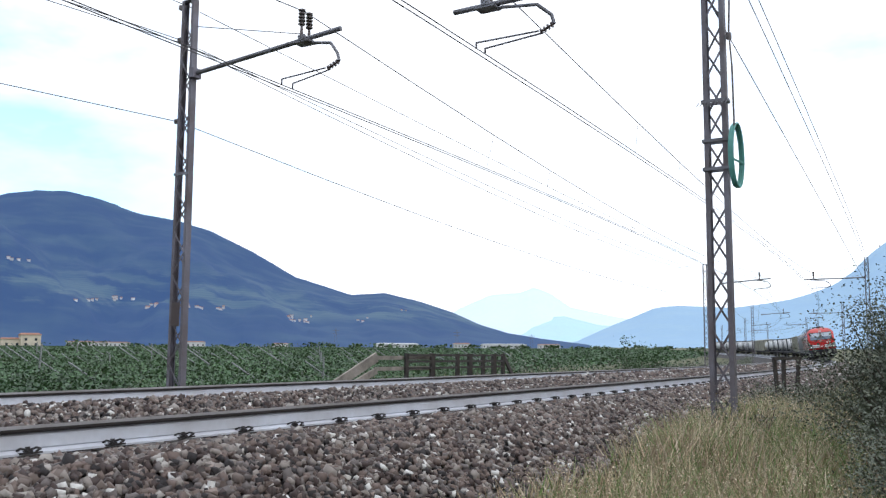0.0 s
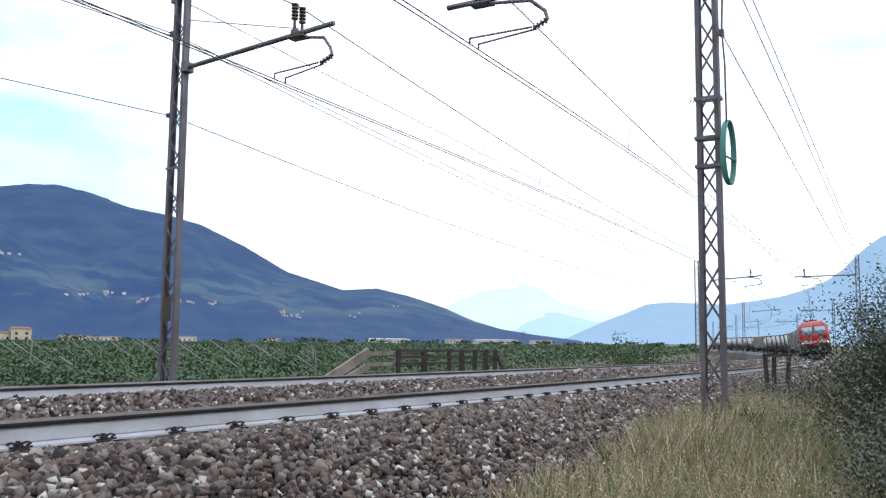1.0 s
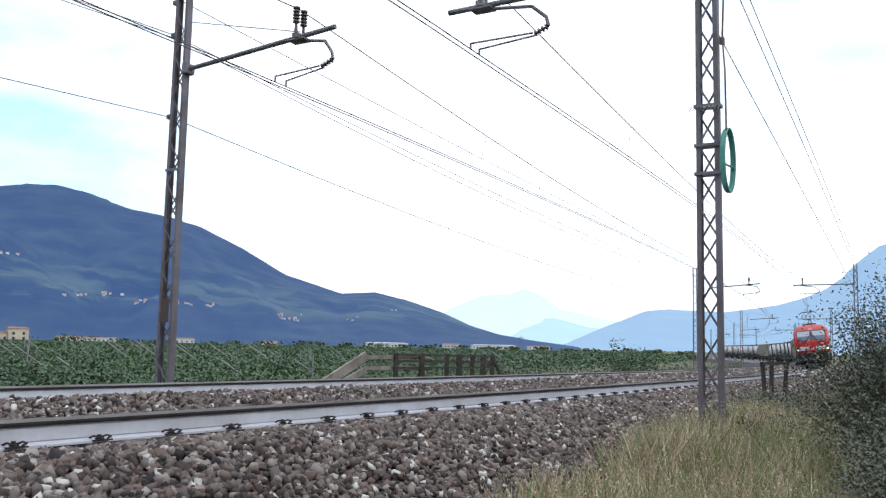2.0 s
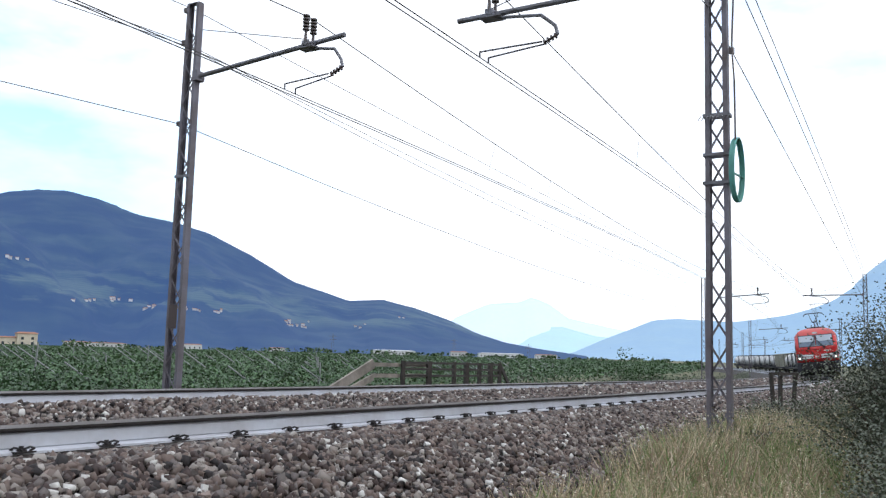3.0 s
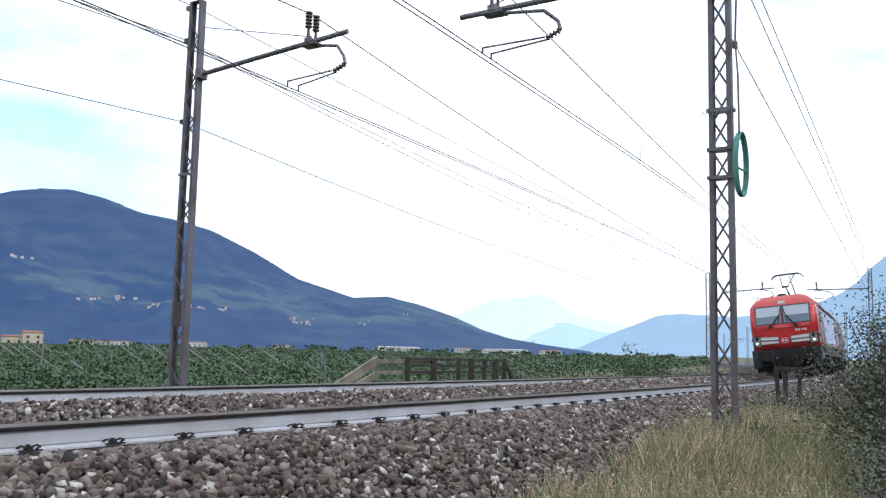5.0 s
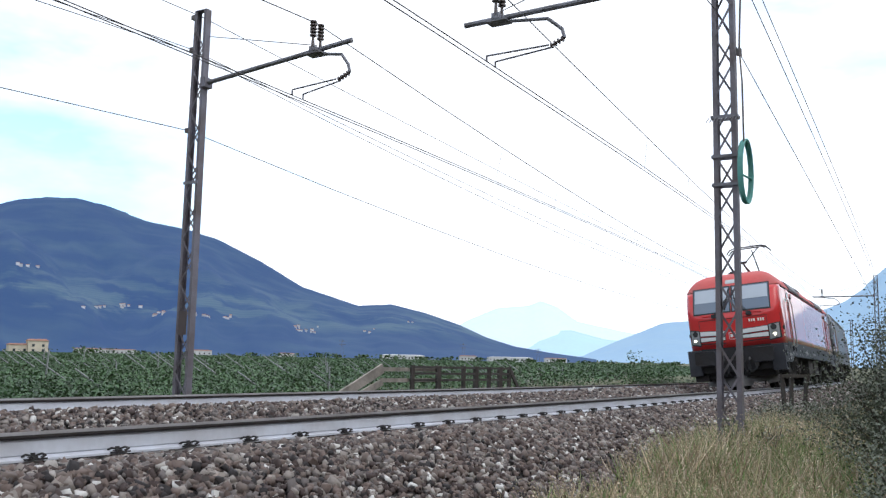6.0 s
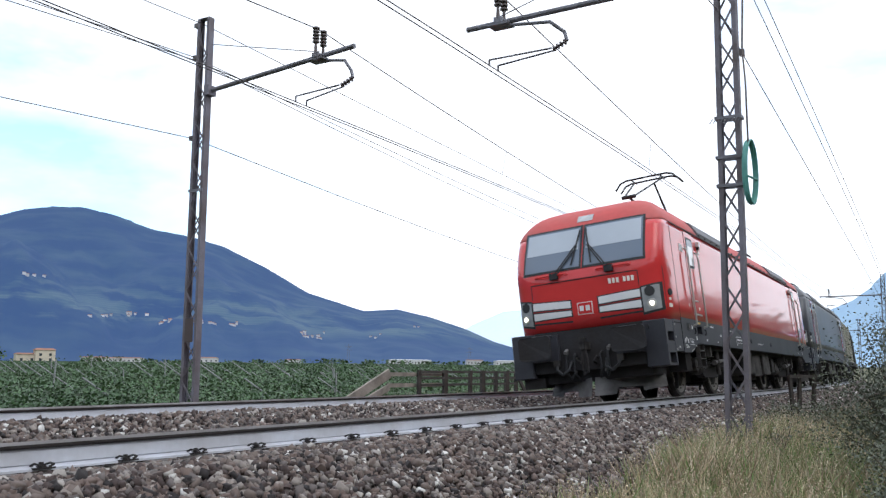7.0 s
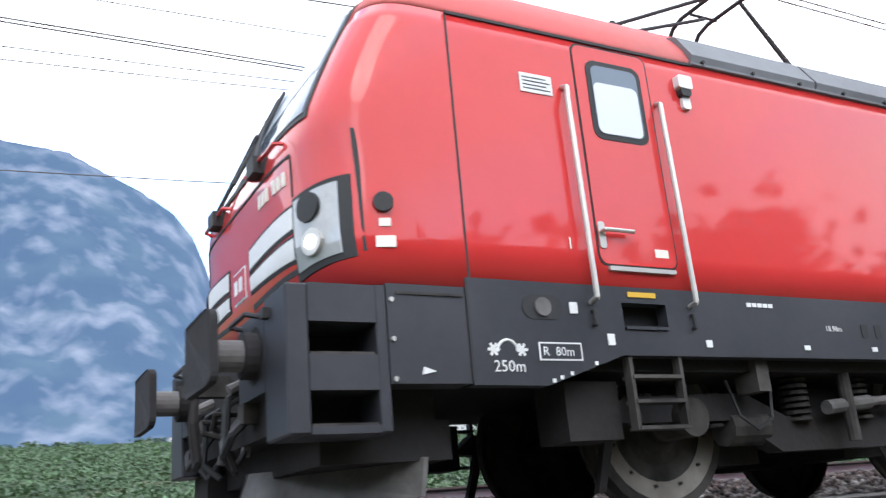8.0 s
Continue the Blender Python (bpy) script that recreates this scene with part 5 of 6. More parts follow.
def pantograph(loco, y, raised, rear):
    p = new("pantograph")
    p.parent = loco
    p["label"] = "raised pantograph with carbon strips" if raised else "folded pantograph"
    p.matrix_basis = Matrix.Translation((0, y, 4.0)) @ pose(0, 0, 0, 0, 0, 180 if rear else 0)
    for x in (-0.55, 0.55):
        for yy in (-0.5, 0.95):
            bm = bmesh.new()
            insulator(bm, (x, yy, -0.05), (x, yy, 0.16), 0.06, 4)
            part("insulator", bm, M_PORC, p)
    part("base_frame", rods(0.028, ((-0.6, -0.55, 0.18), (-0.6, 0.95, 0.18)), ((0.6, -0.55, 0.18), (0.6, 0.95, 0.18)), ((-0.6, -0.5, 0.18), (0.6, -0.5, 0.18)), ((-0.6, 0.9, 0.18), (0.6, 0.9, 0.18))), M_RUBBER, p)
    knee = Vector((0, -1.2, 0.58)) if raised else Vector((0, -0.9, 0.26))
    top = Vector((0, 0.65, 1.34)) if raised else Vector((0, 0.8, 0.34))
    foot = Vector((0, 1.35, 0.26)) if raised else Vector((0, 0.85, 0.22))
    part("lower_arm", (lambda m: (rod(m, foot, knee, 0.04, 8, 0.03), m)[1])(bmesh.new()), M_RUBBER, p)
    part("thrust_rod", rods(0.014, ((0.0, 0.55, 0.2), knee + Vector((0, 0.1, -0.03)))), M_RUBBER, p)
    part("upper_arm", rods(0.022, (knee + Vector((-0.12, 0, 0)), top + Vector((-0.36, 0, 0))), (knee + Vector((0.12, 0, 0)), top + Vector((0.36, 0, 0)))), M_RUBBER, p)
    if raised:
        part("lifting_rod", (lambda m: (rod(m, foot + Vector((0.25, 0, 0)), top + Vector((0.1, 0.1, -0.05)), 0.034, 8, 0.022), m)[1])(bmesh.new()), M_RUBBER, p)
        part("lifting_foot", boxes((-0.1, 0.42, 1.3, 1.6, 0.0, 0.30)), M_RUBBER, p)
    part("knee_joint", rods(0.045, (knee + Vector((-0.16, 0, 0)), knee + Vector((0.16, 0, 0)))), M_RUBBER, p)
    for d in (-0.2, 0.2):
        pts = [top + Vector((-0.8, d, -0.16)), top + Vector((-0.66, d, 0.0)), top + Vector((-0.5, d, 0.05)), top + Vector((0.5, d, 0.05)), top + Vector((0.66, d, 0.0)), top + Vector((0.8, d, -0.16))]
        part("contact_strip", pipe(pts, 0.024, 8), M_RUBBER, p)
    part("head_frame", rods(0.018, (top + Vector((-0.36, -0.2, 0.02)), top + Vector((-0.36, 0.2, 0.02))), (top + Vector((0.36, -0.2, 0.02)), top + Vector((0.36, 0.2, 0.02)))), M_RUBBER, p)
    return p


def cab_end(loco, rear, lit):
    """What one end of the locomotive carries."""
    t = turned(rear)
    for side, w0, w1 in ((-1, -1.19, -0.05), (1, 0.05, 1.19)):
        frame_ = skin("windscreen_frame", w0 - 0.04, w1 + 0.04, 2.53, 3.44, 0.010, M_RUBBER, loco, rear, "black rubber windscreen frame", n=20)
        skin("windscreen", w0, w1, 2.575, 3.40, 0.016, M_GLASS, frame_, rear, "tinted glass", n=20)
        # One pale colour holds the blind and the sky reflected in the screen.
        skin("blind_and_reflection", w0 + 0.03, w1 - 0.03, 2.93, 3.37, 0.020, M_BLINDSKY, frame_, rear, "pale upper screen, blind and sky reflection in one colour", n=20)
        wp = new("wiper")
        wp.parent = loco
        wp["label"] = "black windscreen wiper"
        x0 = side * 0.55
        a, b = (x0, front_y(x0, 2.46) - 0.06, 2.46), (side * 0.12, front_y(side * 0.12, 3.02) - 0.07, 3.02)
        part("arm", moved(rods(0.013, (a, b), n=6), t), M_RUBBER, wp)
        part("arm", moved(rods(0.013, ((a[0] - 0.06 * side, a[1], a[2]), (b[0] - 0.02 * side, b[1], b[2] - 0.03)), n=6), t), M_RUBBER, wp)
        c0, c1 = (side * 0.20, front_y(0.2, 2.62) - 0.05, 2.62), (side * 0.06, front_y(0.06, 3.32) - 0.05, 3.32)
        part("blade", moved(rods(0.016, (c0, c1), n=6), t), M_RUBBER, wp)
        part("motor", moved(boxes((x0 - 0.08, x0 + 0.08, a[1] - 0.03, a[1] + 0.09, 2.38, 2.50)), t), M_RUBBER, wp)
        hr = new("grab_rail")
        hr.parent = loco
        z = 2.455
        part("tube", moved(pipe([(side * 0.28, front_y(0.28, z) + 0.02, z), (side * 0.32, front_y(0.32, z) - 0.05, z + 0.01), (side * 0.92, front_y(0.92, z) - 0.05, z + 0.01), (side * 0.96, front_y(0.96, z) + 0.02, z)], 0.014, 6), t), M_RED, hr, "red painted grab rail")
        for z0, z1, low, high in ((1.655, 1.75, -0.01, 0.03), (1.805, 1.935, 0.035, 0.045)):
            black = skin("grille_surround", side * 0.255, side * 1.075, z0 - 0.022, z1 + 0.022, 0.006, M_RUBBER, loco, rear, "black grille slot", slope=high, slope0=low)
            skin("grille_bar", side * 0.28, side * 1.065, z0, z1, 0.012, M_WHITE, black, rear, "white bar", slope=high, slope0=low)
        skin("lower_slot", side * 0.27, side * 1.08, 1.525, 1.56, 0.006, M_RUBBER, loco, rear, slope=0.03)
        unit = skin("headlight", side * 1.075, side * 1.435, 1.495, 2.025, 0.012, M_RUBBER, loco, rear, "angled headlight unit in a black frame", slope=0.06, slope0=0.075)
        skin("lens", side * 1.10, side * 1.395, 1.545, 2.0, 0.02, M_LENS, unit, rear, "clear lamp glass", slope=0.045, slope0=0.055)
        disc_on("upper_lamp", side * 1.235, 1.925, 0.095, 0.028, M_RUBBER, unit, rear, "dark unlit lamp")
        disc_on("lower_lamp", side * 1.255, 1.70, 0.085, 0.028, M_CHROME, unit, rear)
        disc_on("bulb", side * 1.255, 1.70, 0.042, 0.036, M_LIT if lit else M_LENS, unit, rear, "glowing lamp" if lit else "")
        # buffer and corner steps
        bf = new("buffer")
        bf.parent = loco
        bf["label"] = "black side buffer with a wide plate"
        part("sleeve", moved(rods(0.14, ((side * 0.90, -2.4, 1.08), (side * 0.90, -3.14, 1.08)), n=18), t), M_BLACK, bf)
        part("collar", moved(rods(0.175, ((side * 0.90, -3.0, 1.08), (side * 0.90, -3.06, 1.08)), n=18), t), M_BRAKE, bf)
        part("plunger", moved(rods(0.095, ((side * 0.90, -3.1, 1.08), (side * 0.90, -3.38, 1.08)), n=18), t), M_PLOW, bf)
        bm = bmesh.new()
        prof = rounded(side * 0.90 - 0.32, side * 0.90 + 0.32, 0.865, 1.295, 0.07)
        va = [bm.verts.new((x, -3.43 + 0.35 * (x - side * 0.90) ** 2, z)) for x, z in prof]
        vb = [bm.verts.new((x, -3.385 + 0.35 * (x - side * 0.90) ** 2, z)) for x, z in prof]
        bm.faces.new(va)
        bm.faces.new(vb[::-1])
        for i in range(len(va)):
            j = (i + 1) % len(va)
            bm.faces.new((va[i], vb[i], vb[j], va[j]))
        bmesh.ops.recalc_face_normals(bm, faces=bm.faces[:])
        part("plate", moved(bm, t), M_BLACK, bf, "greasy black buffer plate")
        st = new("corner_step")
        st.parent = loco
        st["label"] = "grey corner step box with two openings"
        x0, x1 = side * 1.10, side * 1.50
        part("front_plate", moved(boxes((x0, x1, -3.06, -2.93, 0.548, 1.375)), t), M_GREY, st, bevel=0.012)
        part("back_plate", moved(boxes((x0, x1, -2.53, -2.462, 0.548, 1.385)), t), M_GREY, st, bevel=0.008)
        for z0, z1 in ((0.549, 0.592), (0.782, 0.98), (1.162, 1.38)):
            part("shelf", moved(boxes((x0, x1 - side * 0.003, -2.932, -2.528, z0, z1)), t), M_GREY, st)
        part("inner_plate", moved(boxes((x0, side * 1.14, -2.931, -2.529, 0.592, 1.162)), t), M_BLACK, st)
        for z in (0.594, 0.984):
            part("tread", moved(boxes((side * 1.14, side * 1.485, -2.92, -2.54, z - 0.002, z + 0.012)), t), M_BRAKE, st, "dusty step tread")
        part("corner_panel", moved(boxes((side * 1.30, side * 1.498, -2.458, -1.938, 0.815, 1.398)), t), M_GREY, st)
        part("cover_strip", moved(boxes((side * 1.44, side * 1.507, -2.40, -1.96, 1.335, 1.35)), t), M_BRAKE, st)
        for z in (1.30, 1.07, 0.84):
            part("bolt", moved(rods(0.016, ((side * 1.49, -2.43, z), (side * 1.512, -2.43, z)), n=6), t), M_CHROME, st)
        part("lamp_socket", moved(boxes((side * 1.16, side * 1.22, -3.10, -3.05, 1.24, 1.30)), t), M_RUBBER, st)
        hose = pipe([(side * 0.42, -2.89, 1.01), (side * 0.40, -3.09, 0.91), (side * 0.42, -3.11, 0.61), (side * 0.36, -3.04, 0.48), (side * 0.30, -2.94, 0.61)], 0.022, 6)
        part("brake_hose", moved(hose, t), M_RUBBER, loco, "hanging rubber brake hose")
        hose = pipe([(side * 0.28, -2.89, 0.98), (side * 0.25, -3.07, 0.88), (side * 0.26, -3.09, 0.56), (side * 0.20, -2.99, 0.46)], 0.02, 6)
        part("brake_hose", moved(hose, t), M_RUBBER, loco)
        part("hose_valve", moved(rods(0.035, ((side * 0.42, -2.98, 1.01), (side * 0.42, -3.09, 0.96))), t), M_PLOW, loco, "grey hose valve")
        part("hose_head", moved(rods(0.032, ((side * 0.30, -2.96, 0.56), (side * 0.30, -2.94, 0.66))), t), M_PLOW, loco)
        cable = pipe([(side * 0.62, -2.98, 0.8), (side * 0.60, -3.12, 0.66), (side * 0.48, -3.14, 0.56), (side * 0.36, -3.11, 0.64), (side * 0.34, -2.98, 0.8)], 0.028, 6)
        part("jumper_cable", moved(cable, t), M_RUBBER, loco, "drooping black jumper cable")
        part("cable_socket", moved(boxes((side * 0.56, side * 0.68, -3.07, -2.98, 0.72, 0.84)), t), M_BRAKE, loco)
        part("tow_eye", moved(pipe([(side * 0.20, -2.98, 0.84), (side * 0.20, -3.12, 0.84), (side * 0.13, -3.12, 0.76), (side * 0.13, -2.98, 0.72)], 0.018, 6), t), M_BRAKE, loco)
        part("shunter_rail", moved(pipe([(side * 1.02, -2.98, 1.28), (side * 1.0, -3.14, 1.31), (side * 0.66, -3.14, 1.31), (side * 0.64, -2.98, 1.28)], 0.016, 6), t), M_GREY, loco)
    # bonnet seam, plate, number
    for a, b in (((-1.066, 2.325), (1.066, 2.325)),):
        skin("bonnet_seam", a[0], b[0], 2.318, 2.336, 0.006, M_RUBBER, loco, rear, n=16)
    for side in (-1, 1):
        skin("bonnet_seam", side * 1.058, side * 1.071, 2.05, 2.325, 0.006, M_RUBBER, loco, rear, n=2)
        skin("corner_seam", side * 1.452, side * 1.458, 1.60, 2.38, 0.006, M_RUBBER, loco, rear, n=2)
    logo = skin("emblem", -0.15, 0.15, 1.648, 1.88, 0.006, M_WHITE, loco, rear, "red and white emblem plate")
    skin("field", -0.135, 0.135, 1.663, 1.865, 0.011, M_RED, logo, rear)
    for x in (-0.065, 0.055):
        skin("block", x - 0.04, x + 0.04, 1.715, 1.815, 0.016, M_WHITE, logo, rear)
    for x in (0.51, 0.585, 0.66, 0.79, 0.865, 0.94):
        skin("number_bar", x, x + 0.05, 2.155, 2.25, 0.008, M_CREAM, loco, rear, n=2)
    skin("roof_lamp", -0.16, 0.16, 3.52, 3.66, 0.01, M_LENS, loco, rear, "grey top lamp panel")
    part("roof_horn", moved(boxes((-0.28, 0.12, -0.75, -0.35, 4.0, 4.08), (-0.22, 0.06, -0.78, -0.7, 4.02, 4.11)), t), M_RUBBER, loco, "flat black roof antenna")
    part("headstock", moved(boxes((-1.098, 1.098, -2.98, -2.0, 0.62, 1.30), (-1.098, 1.098, -2.84, -1.9, 1.30, 1.402)), t), M_BLACK, loco, "black front beam")
    part("buffer_cover", moved(boxes((0.56, 1.096, -3.06, -2.98, 0.84, 1.33)), t), M_GREY, loco)
    part("buffer_cover", moved(boxes((-1.096, -0.56, -3.06, -2.98, 0.84, 1.33)), t), M_GREY, loco)
    part("coupling_hook", moved(boxes((-0.05, 0.05, -3.28, -2.98, 0.98, 1.12), (-0.05, 0.05, -3.28, -3.20, 1.06, 1.20)), t), M_BRAKE, loco, "coupling hook")
    part("screw_coupling", moved(pipe([(0, -3.2, 1.04), (0.05, -3.22, 0.80), (0.04, -3.19, 0.57), (-0.04, -3.19, 0.53), (-0.05, -3.22, 0.80), (0, -3.2, 1.04)], 0.026, 6), t), M_BLACK, loco, "hanging screw coupling")
    part("front_box", moved(boxes((-1.38, -0.95, -2.9, -2.47, 0.36, 0.546)), t), M_BLACK, loco)
    part("under_beam", moved(boxes((-1.10, 1.10, -2.75, -1.9, 0.42, 0.66)), t), M_BLACK, loco)
    # plough blades
    for side in (-1, 1):
        bm = bmesh.new()
        pts = [(0.03, -2.86, 0.47), (1.12, -2.10, 0.44), (1.16, -2.16, 0.21), (0.80, -2.44, 0.16), (0.78, -2.43, 0.25), (0.40, -2.70, 0.25), (0.36, -2.76, 0.13), (0.03, -2.98, 0.13)]
        va = [bm.verts.new((side * x, y, z)) for x, y, z in pts]
        vb = [bm.verts.new((side * x, y + 0.03, z)) for x, y, z in pts]
        bm.faces.new(va)
        bm.faces.new(vb[::-1])
        for i in range(len(va)):
            j = (i + 1) % len(va)
            bm.faces.new((va[i], vb[i], vb[j], va[j]))
        bmesh.ops.recalc_face_normals(bm, faces=bm.faces[:])
        part("plough", moved(bm, t), M_PLOW, loco, "scuffed grey track plough")


def cab_side(loco, side, rear, full):
    """Door, rails, steps and marks beside one cab."""
    q = turned(rear)
    s = side if not rear else -side

    def plate(name, y0, y1, z0, z1, r, lift, mat, parent, label="", deep=0.02):
        pts = rounded(y0, y1, z0, z1, r)
        ob = flat_side(name, pts, s * (1.5 - deep), s * (1.5 + lift + (0.004 if z1 < 1.45 else 0)), mat, parent, label)
        if rear:
            ob.data.transform(q)
        return ob

    def tube(name, points, r, mat, parent, label=""):
        return part(name, moved(pipe(points, r, 8), q), mat, parent, label)

    gap = plate("door_gap", -0.885, -0.19, 1.60, 3.285, 0.07, 0.003, M_RUBBER, loco, "dark gap round the cab door")
    door = plate("door", -0.87, -0.205, 1.615, 3.27, 0.06, 0.008, M_RED, loco, "red cab door with a window and a lever")
    seal = plate("window_seal", -0.775, -0.275, 2.54, 3.165, 0.08, 0.013, M_RUBBER, door)
    plate("window", -0.735, -0.315, 2.58, 3.125, 0.06, 0.017, M_GLASS, door, "window glass")
    # The sky's reflection in the lower pane is painted on.
    plate("window_reflection", -0.73, -0.33, 2.585, 2.985, 0.05, 0.020, M_SKYPANE, door, "lower pane painted pale as the sky's reflection")
    plate("sill", -0.82, -0.24, 1.565, 1.595, 0.01, 0.03, M_CHROME, loco)
    tube("lever", [(s * 1.51, -0.845, 1.835), (s * 1.56, -0.84, 1.84), (s * 1.56, -0.60, 1.84)], 0.016, M_CHROME, door, "steel door lever")
    plate("lock", -0.865, -0.81, 1.72, 1.91, 0.02, 0.018, M_CHROME, door)
    plate("door_notice", -0.39, -0.27, 1.685, 1.745, 0.005, 0.010, M_CREAM, door)
    for y in (-1.0, -0.15):
        rail = tube("handrail", [(s * 1.5, y, 2.90), (s * 1.555, y, 2.88), (s * 1.555, y, 2.84), (s * 1.575, y - 0.02, 2.78), (s * 1.575, y, 1.36), (s * 1.5, y, 1.34)], 0.0195, M_CHROME, loco, "pale steel handrail")
        tube("bracket", [(s * 1.5, y, 1.28), (s * 1.53, y, 1.28), (s * 1.53, y, 1.19), (s * 1.5, y, 1.19)], 0.014, M_RUBBER, rail)
    plate("maker_plate", -1.355, -1.09, 2.815, 2.96, 0.005, 0.008, M_WHITE, loco, "white notice plate")
    for i in range(4):
        plate("print_line", -1.335, -1.11 - 0.03 * (i % 2), 2.84 + 0.028 * i, 2.848 + 0.028 * i, 0.002, 0.010, M_GREY, loco)
    plate("camera_bracket", 0.07, 0.21, 3.06, 3.17, 0.02, 0.06, M_WHITE, loco, "side camera housing")
    plate("camera_lens", 0.09, 0.19, 3.0, 3.06, 0.02, 0.055, M_RUBBER, loco)
    plate("camera_foot", 0.11, 0.19, 2.90, 3.0, 0.02, 0.03, M_WHITE, loco)
    plate("cab_seam", -1.905, -1.89, 1.462, 3.30, 0.002, 0.003, M_RUBBER, loco, "joint between cab and side wall")
    plate("gutter", -1.9, 0.28, 3.30, 3.322, 0.005, 0.010, M_RUBBER, loco)
    # marks on the grey skirt and the red wall
    # No hole here: a flat dark plate gives the shade of the filler's recess.
    port = plate("filler_shade", -1.54, -1.235, 1.215, 1.375, 0.075, 0.004, M_RUBBER, loco, "dark plate painted as a shaded recess, with a round cap")
    part("filler_cap", moved(rods(0.06, ((s * 1.5, -1.39, 1.295), (s * 1.522, -1.39, 1.295)), n=16), q), M_PLOW, loco)
    plate("tag", -1.18, -1.12, 1.26, 1.335, 0.004, 0.006, M_WHITE, loco)
    plate("tag", -0.905, -0.85, 1.06, 1.135, 0.004, 0.006, M_WHITE, loco)
    plate("tag", -0.055, 0.0, 1.06, 1.11, 0.004, 0.006, M_WHITE, loco)
    plate("yellow_plate", -0.69, -0.45, 1.39, 1.425, 0.004, 0.006, M_YELLOW, loco, "yellow notice strip")
    plate("foot_bar", -0.74, -0.38, 1.168, 1.19, 0.005, 0.012, M_GREY, loco)
    lad = new("ladder")
    lad.parent = loco
    lad["label"] = "short grey entry ladder"
    for y in (-0.73, -0.305):
        part("stile", moved(boxes((s * 1.42, s * 1.49, y - 0.014, y + 0.014, 0.52, 1.05)), q), M_BRAKE, lad)
    for z in (0.53, 0.70, 0.86):
        part("rung", moved(boxes((s * 1.38, s * 1.50, -0.73, -0.305, z - 0.012, z + 0.012)), q), M_BRAKE, lad)
    if full:
        m = side_pose
        text_mesh("lettering", "250m", 0.10, m(-1.785, 0.885), M_WHITE, loco)
        for y in (-1.775, -1.575):
            for turn in (0, 60, 120):
                stroke = bmesh.new()
                box(stroke, 1.5, 1.506, -0.042, 0.042, -0.009, 0.009, Matrix.Translation((0, y, 1.02)) @ pose(0, 0, 0, turn, 0, 0))
                part("mark_stroke", stroke, M_WHITE, loco)
        arch = [(1.504, -1.675 + 0.075 * math.cos(radians(a)), 1.005 + 0.075 * math.sin(radians(a))) for a in range(0, 181, 30)]
        part("mark_arch", pipe(arch, 0.009, 6), M_WHITE, loco)
        flat_side("mark_arrow", [(-2.26, 0.865), (-2.17, 0.885), (-2.25, 0.91)], 1.49, 1.506, M_WHITE, loco)
        fr = plate("brake_label", -1.45, -1.125, 0.955, 1.07, 0.004, 0.004, M_WHITE, loco, "white framed brake label")
        plate("ground", -1.44, -1.135, 0.965, 1.06, 0.003, 0.006, M_GREY, fr)
        text_mesh("lettering", "R  80m", 0.082, m(-1.425, 0.985, 1, 1.509), M_WHITE, fr)
        text_mesh("lettering", "1", 0.115, m(-1.135, 1.70), M_CREAM, loco)
        text_mesh("lettering", "18.98m", 0.062, m(1.19, 1.205), M_WHITE, loco)
        for y in (0.40, 0.455, 0.51, 0.565, 0.62, 2.3, 2.4, 2.5, 5.6, 5.75, 5.9, 6.05, 6.2):
            plate("print_bar", y, y + 0.042, 1.365 if y < 5 else 1.16, 1.395 if y < 5 else 1.20, 0.002, 0.006, M_WHITE, loco)
        for y in (0.92, 1.68, 2.9, 4.1):
            plate("lift_mark", y, y + 0.06, 1.055, 1.09, 0.004, 0.006, M_WHITE, loco)
        for y in (1.60, 1.76, 4.6, 4.72, 7.4, 7.52):
            plate("jack_slot", y, y + 0.075, 1.16, 1.27, 0.02, 0.004, M_RUBBER, loco)
        fr = plate("plate_frame", 2.9, 3.6, 1.12, 1.27, 0.004, 0.005, M_WHITE, loco)
        plate("ground", 2.91, 3.59, 1.13, 1.26, 0.003, 0.007, M_GREY, fr)
        plate("print_bar", 2.96, 3.5, 1.18, 1.21, 0.002, 0.009, M_WHITE, fr)
        for d, z in ((-1.02, 0.94), (-1.22, 0.875), (-1.30, 0.85), (-1.36, 0.83)):
            plate("tag", d - 0.014, d + 0.01, z - 0.012, z + 0.012, 0.003, 0.005, M_WHITE, loco)
    part("side_camera", moved(rods(0.062, ((s * 1.43, -2.41, 1.90), (s * 1.512, -2.442, 1.90)), n=16), q), M_RUBBER, loco, "round black side lamp")
    turn = Matrix.Translation((s * 1.487, -2.43, 0)) @ pose(0, 0, 0, 0, 0, -16 * s)
    for z0, z1, d in ((1.62, 1.69, 0.06), (1.75, 1.80, 0.035)):
        bm = bmesh.new()
        box(bm, s * -0.02, s * 0.008, -d, d, z0, z1, turn)
        part("socket_sign", moved(bm, q), M_CREAM, loco, "small pale sign")


